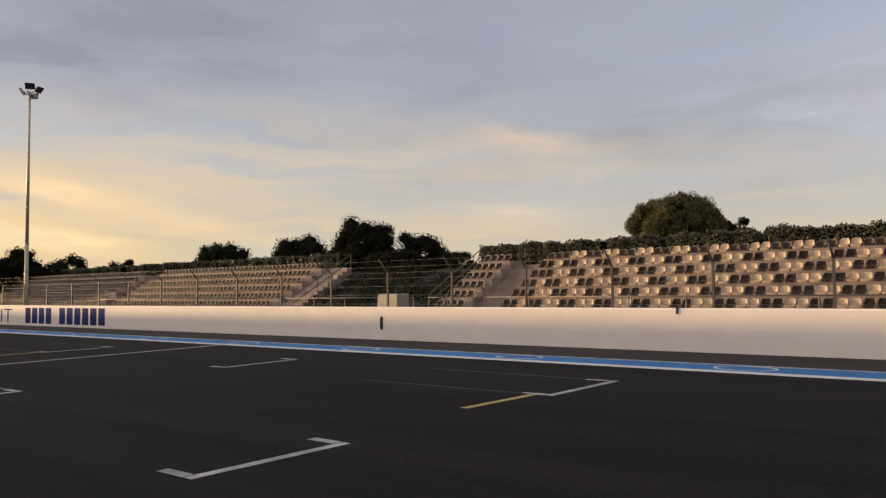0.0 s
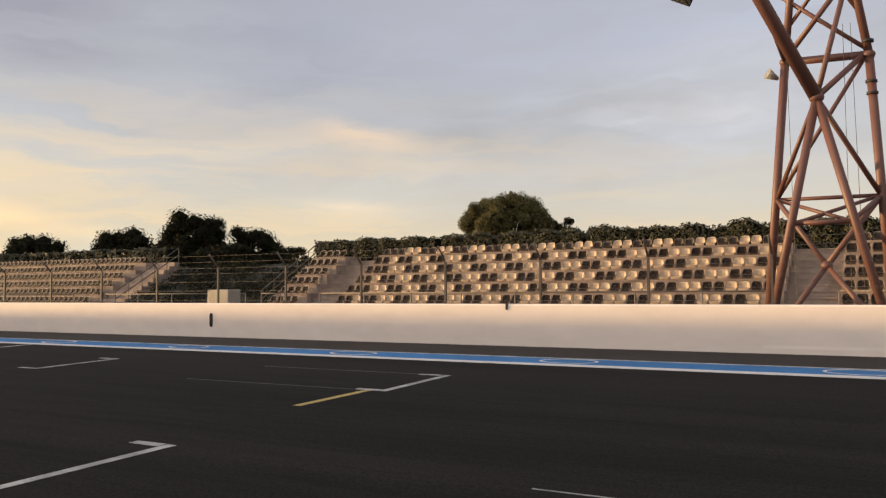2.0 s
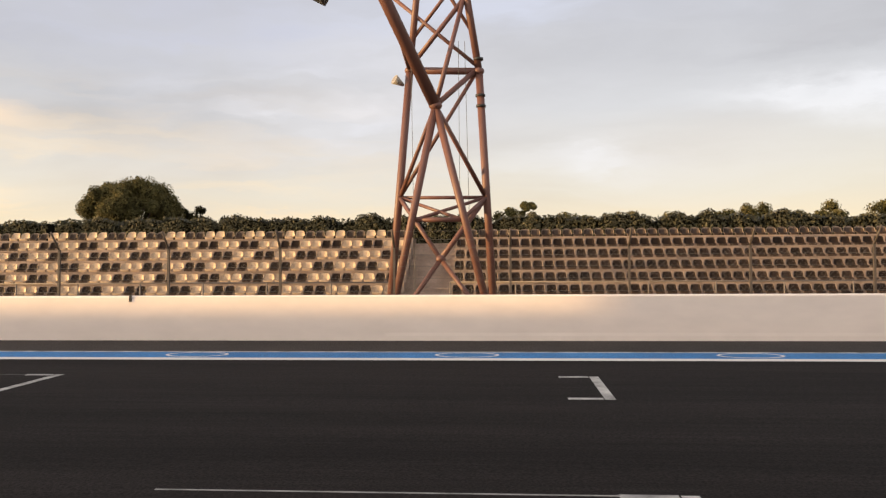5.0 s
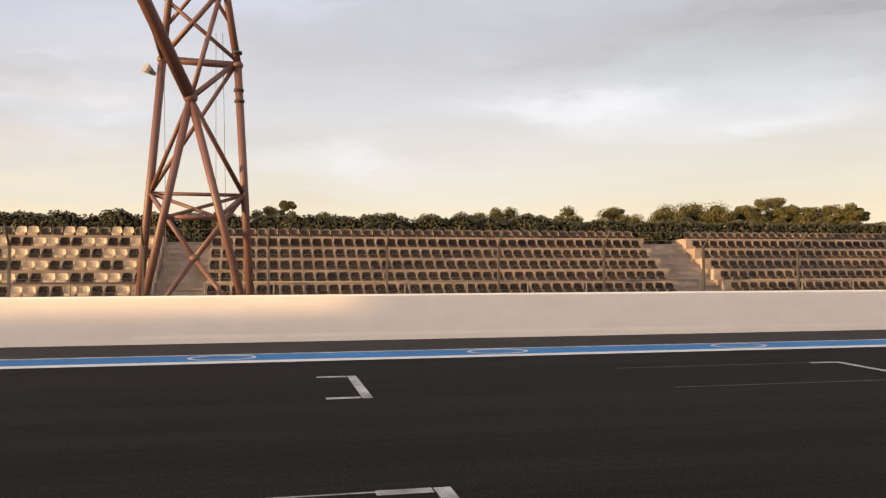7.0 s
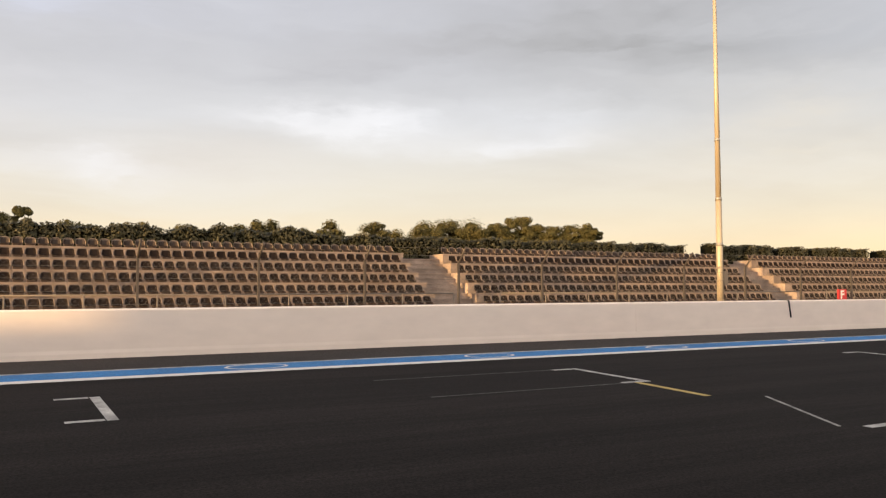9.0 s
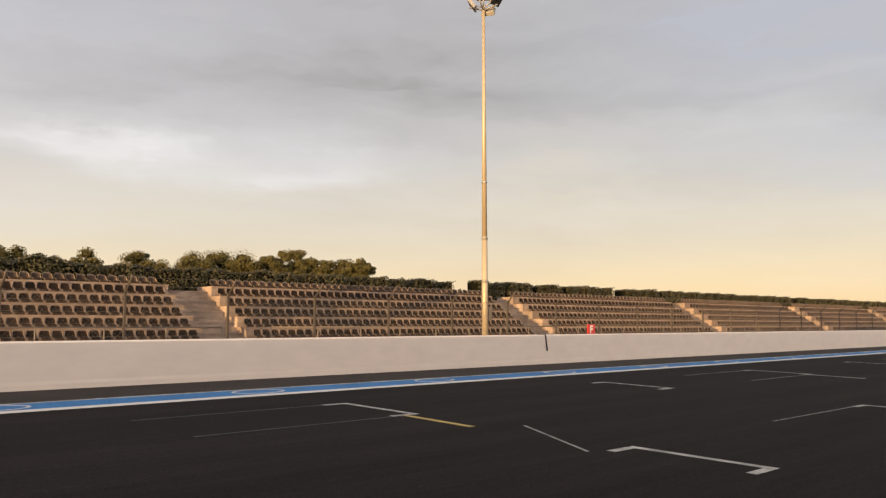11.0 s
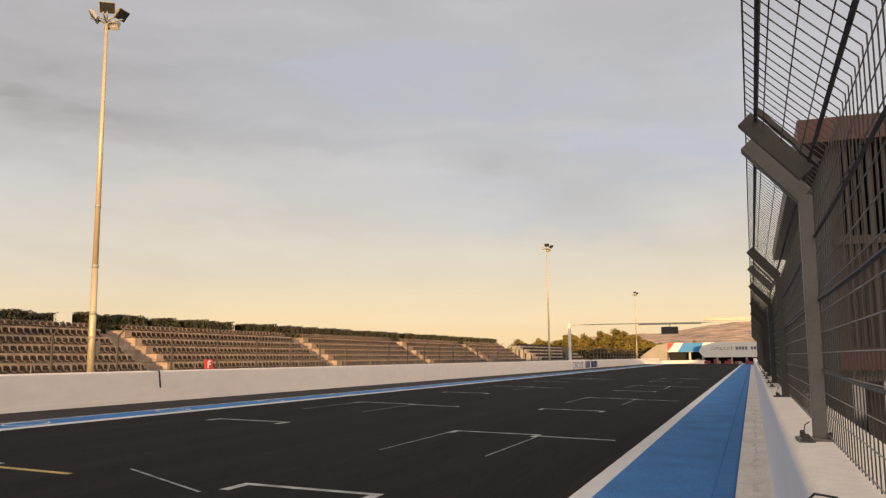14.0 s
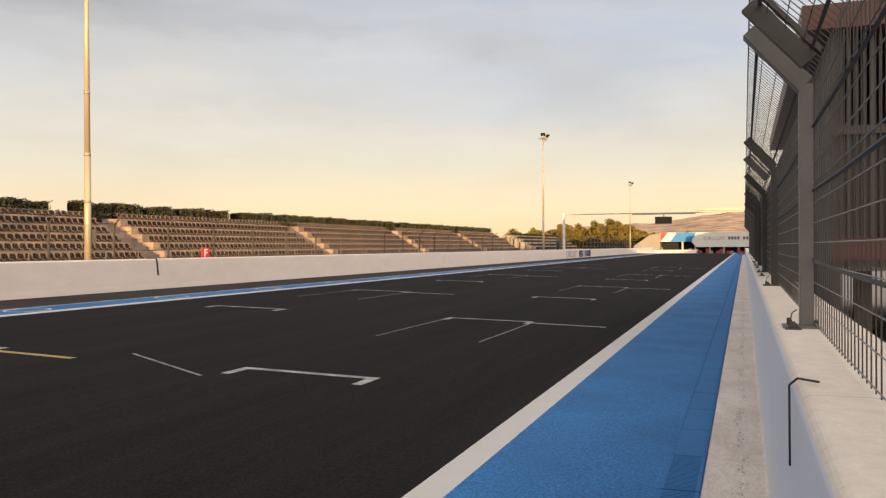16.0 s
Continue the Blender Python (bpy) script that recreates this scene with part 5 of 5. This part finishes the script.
def build_near_fence():
    bend, tip = PIT_TOP + 1.31, (0.03, 2.88)
    posts = [-4.9, 0.02, 4.9, 9.9, 14.8, 19.7, 24.6, 29.5, 34.4, 39.3, 44.2, 49.1, 54.0]
    for mat, label, rows in ((M["post_steel"], "galvanised steel fence post cranked towards the track", posts[:3]),
                             (M["post_dark"], "dimmed dark steel fence post cranked towards the track", posts[3:])):
        e = new("cranked_post")
        tagged(e, label, "fence post", "posts of the pit wall fence")
        bm = bmesh.new()
        box(bm, -0.034, 0.034, -0.05, 0.05, 0.0, bend - PIT_TOP)
        bevelled(bm, 0.004, 1)
        part("upright", bm, mat, e)
        bm = bmesh.new()
        dx, dz = tip[0] - FX, tip[1] - bend
        n = Vector((dz, -dx)).normalized() * 0.045
        prism(bm, [(-n.x, bend - PIT_TOP - 0.01 - n.y), (dx - n.x, dz + bend - PIT_TOP - n.y), (dx + n.x, dz + bend - PIT_TOP + n.y), (n.x, bend - PIT_TOP + n.y)], -0.05, 0.05)
        bevelled(bm, 0.004, 1)
        part("arm", bm, mat, e)
        bm = bmesh.new()
        box(bm, -0.12, 0.06, -0.10, 0.08, 0.0, 0.012)
        part("base_plate", bm, mat, e)
        for x, y in ((-0.085, -0.06), (-0.085, 0.05), (0.045, -0.07)):
            bm = bmesh.new()
            bmesh.ops.create_cone(bm, cap_ends=True, segments=6, radius1=0.014, radius2=0.012, depth=0.035, matrix=Matrix.Translation((x, y, 0.028)))
            part("bolt", bm, M["fence_dark"], e)
        e.matrix_world = pose(FX, rows[0], PIT_TOP)
        for y in rows[1:]:
            copy_thing(e, pose(FX, y, PIT_TOP))
    # anchors between posts and dark panel arms
    for y in (4.2, 9.3, 12.4, 17.0, 21.8):
        bm = bmesh.new()
        prism(bm, [(-0.055, 0.0), (-0.012, 0.062), (0.008, 0.062), (0.05, 0.0)], -0.006, 0.006)
        box(bm, -0.06, 0.055, -0.03, 0.03, 0, 0.007)
        tube(bm, (-0.03, 0, 0.035), (-0.012, 0.015, 0.125), 0.0045, 6)
        tube(bm, (-0.012, 0.015, 0.125), (0.022, 0.01, 0.15), 0.0045, 6)
        bmesh.ops.scale(bm, vec=(0.7, 0.7, 0.7), verts=bm.verts)
        ob = finish("cable_anchor", bm, M["fence_dark"])
        ob.location = (FX - 0.07, y + 0.55, PIT_TOP)
        tagged(ob, "small dark steel cable anchor on the wall cap", "anchor", "cable anchors on the pit wall")
    for y in (4.52, 12.3):
        bm = bmesh.new()
        k = Vector((dz, -dx)).normalized()
        for a, w in ((0.0, 0.045), (0.075, 0.012)):
            c = k * a
            prism(bm, [(c.x - k.x * w, c.y - k.y * w), (dx * 0.98 + c.x - k.x * w, dz * 0.98 + c.y - k.y * w), (dx * 0.98 + c.x + k.x * w, dz * 0.98 + c.y + k.y * w), (c.x + k.x * w, c.y + k.y * w)], -0.03, 0.03)
        bmesh.ops.recalc_face_normals(bm, faces=bm.faces)
        ob = finish("panel_arm", bm, M["fence_dark"])
        ob.location = (FX - 0.01, y, bend + 0.05)
        tagged(ob, "dark steel frame arm stiffening the fence's overhang", "fence arm", "dark arms of the fence")
    # welded mesh: uprights that bend over, long wires, thick cables
    f = new("mesh_fence")
    tagged(f, "dense welded wire mesh fence leaning over the pit wall", "fence")
    vs, fs = [], []

    def wire(p, q, r):
        p, q = Vector(p), Vector(q)
        d = (q - p).normalized()
        u = d.orthogonal().normalized()
        w = d.cross(u)
        n = len(vs)
        for c in (p, q):
            vs.extend([tuple(c + r * (math.cos(a) * u + math.sin(a) * w)) for a in (0.5, 2.07, 3.64, 5.21)])
        fs.extend([(n + i, n + (i + 1) % 4, n + 4 + (i + 1) % 4, n + 4 + i) for i in range(4)])

    y, x1 = -2.0, FX + 0.045
    while y < 56:
        wire((x1, y, PIT_TOP + 0.01), (x1, y, bend + 0.06), 0.0025)
        wire((x1, y, bend + 0.06), (tip[0] + 0.0, y, tip[1] + 0.07), 0.0025)
        y += 0.100
    tagged(from_lists("wire_mesh", vs, fs, M["fence_dark"], f), kind="stuff")
    def flush(name, mat):
        from_lists(name, list(vs), list(fs), mat, f)
        vs.clear(), fs.clear()

    vs.clear(), fs.clear()
    z = PIT_TOP + 0.03
    while z < bend + 0.08:
        wire((x1 - 0.006, -2, z), (x1 - 0.006, 56, z), 0.0030)
        flush("line_wire", M["line_wire"])
        z += 0.107
    for t in (0.25, 0.5, 0.75, 1.0):
        a = (x1 + (tip[0] - x1) * t, bend + 0.06 + (tip[1] + 0.01 - bend) * t)
        wire((a[0], -2, a[1]), (a[0], 56, a[1]), 0.0030 if t < 1 else 0.004)
        flush("line_wire", M["fence_post"])
    rng = random.Random(8)
    for z, sag in ((PIT_TOP + 0.37, 0.05), (PIT_TOP + 0.74, 0.03), (PIT_TOP + 1.08, 0.05)):
        for a, b in zip(posts, posts[1:]):
            dip = 0.5 * sag * rng.uniform(0.5, 1.3)
            for i in range(12):
                g = lambda s: (x1 - 0.012, a + (b - a) * s, z - dip * 4 * s * (1 - s))
                wire(g(i / 12), g((i + 1) / 12), 0.0095)
        flush("steel_cable", M["cable"])
    for t in (0.12, 0.85):
        a = (x1 + (tip[0] - x1) * t, bend + 0.06 + (tip[1] + 0.01 - bend) * t)
        wire((a[0], -2, a[1] + 0.01), (a[0], 56, a[1] + 0.01), 0.0115)
        flush("steel_cable", M["cable"])


def build_booth():
    """Raised lookout behind the pit wall: slatted screens under a red-brown roof."""
    Y, X0, X1 = 12.0, 1.08, 5.2
    e = new("pit_lookout")
    e.location = (X0, Y, -0.02)
    tagged(e, "slatted brown pit wall lookout with a red-brown roof", "building")

    def bx(name, x0, x1, y0, y1, z0, z1, mat, label=""):
        bm = bmesh.new()
        box(bm, x0 - X0, x1 - X0, y0 - Y, y1 - Y, z0 + 0.02, z1 + 0.02)
        return part(name, bm, mat, e, label)

    bx("side_wall", X0, X0 + 0.12, Y + 0.16, Y + 14, 0, 4.5, M["grey_panel"])
    bx("roof", X0 - 0.36, X1 + 0.3, Y - 0.2, Y + 14.4, 4.50, 4.82, M["rust"], "red-brown roof edge")
    bx("beam", X0, X1, Y - 0.05, Y + 0.1, 3.14, 3.25, M["brown_panel"])
    bx("red_band", X0, X1, Y - 0.04, Y + 0.1, 1.50, 1.80, M["rust"])
    for x in (X0 + 0.34, X0 + 1.5, X0 + 2.6):
        bx("pillar", x, x + 0.2, Y + 0.5, Y + 0.8, 0, 1.36, M["brown_panel"])
    # coloured near-black to stand for the lookout's shaded inside
    bx("back_wall", X0 + 0.1, X1, Y + 1.6, Y + 1.75, 1.5, 4.5, M["gap"])
    bx("floor_slab", X0 + 0.1, X1, Y + 0.1, Y + 14, 1.36, 1.5, M["render_wall"])
    bm = bmesh.new()
    box(bm, -0.018, 0.018, -0.02, 0.02, 0, 3.08)
    me = bpy.data.meshes.new("slat")
    bm.to_mesh(me)
    bm.free()
    me.materials.append(M["brown_panel"])
    for k in range(44):
        ob = new("slat", me)
        ob.parent = e
        ob.location = (0.12 + 0.092 * k, 0, 1.44)
    bm = bmesh.new()
    box(bm, 0.02, X1 - X0, 0.06, 0.09, 1.80, 3.18)
    part("screen_panel", bm, M["brown_panel"], e)
    for x in (X0 + 0.05, (X0 + X1) / 2, X1 - 0.05):
        bx("post", x - 0.06, x + 0.06, Y + 0.02, Y + 0.14, 0, 4.5, M["brown_panel"])


def build_pit_building():
    """The pits behind the camera, unseen; wing sizes are made up so their roof line shades the track."""
    e = new("pit_building")
    e.location = (14, 0, -0.02)
    tagged(e, "long grey pit building, unseen, its stepped wings placed to cast shade", "building")
    for name, y0, y1, h in (("lower_shade_wing", -300, -107, 8.2), ("middle_shade_wing", -107, -72, 8.66), ("tall_shade_wing", -72, -17, 12.0), ("middle_shade_wing", -17, 23, 8.66), ("main_shade_wing", 23, 150, 6.3)):
        bm = bmesh.new()
        box(bm, 0, 12, y0, y1, 0, h)
        part(name, bm, M["render_wall"], e)
    # unseen block added to shade the footbridge
    bm = bmesh.new()
    box(bm, 1.0, 11.0, 80, 149, 6.37, 9.3)
    part("upper_shade_block", bm, M["render_wall"], e)
    bm = bmesh.new()
    box(bm, 0.2, 12.5, 23.1, 150.5, 6.3, 6.36)
    part("roof", bm, M["rust"], e)
    bm = bmesh.new()
    box(bm, 0.62, 13.98, -60, 150, -0.02, -0.005)
    tagged(finish("pit_lane", bm, M["pale_paving"]), "pale concrete pit lane behind the pit wall", "road", kind="structure")


build_hedge()
build_trees()
build_far_fence()
build_rail()
build_gap()
build_mast()
build_lamps()
build_wall_marks()
build_far_end()
build_pit_wall()
build_near_fence()
build_booth()
build_pit_building()
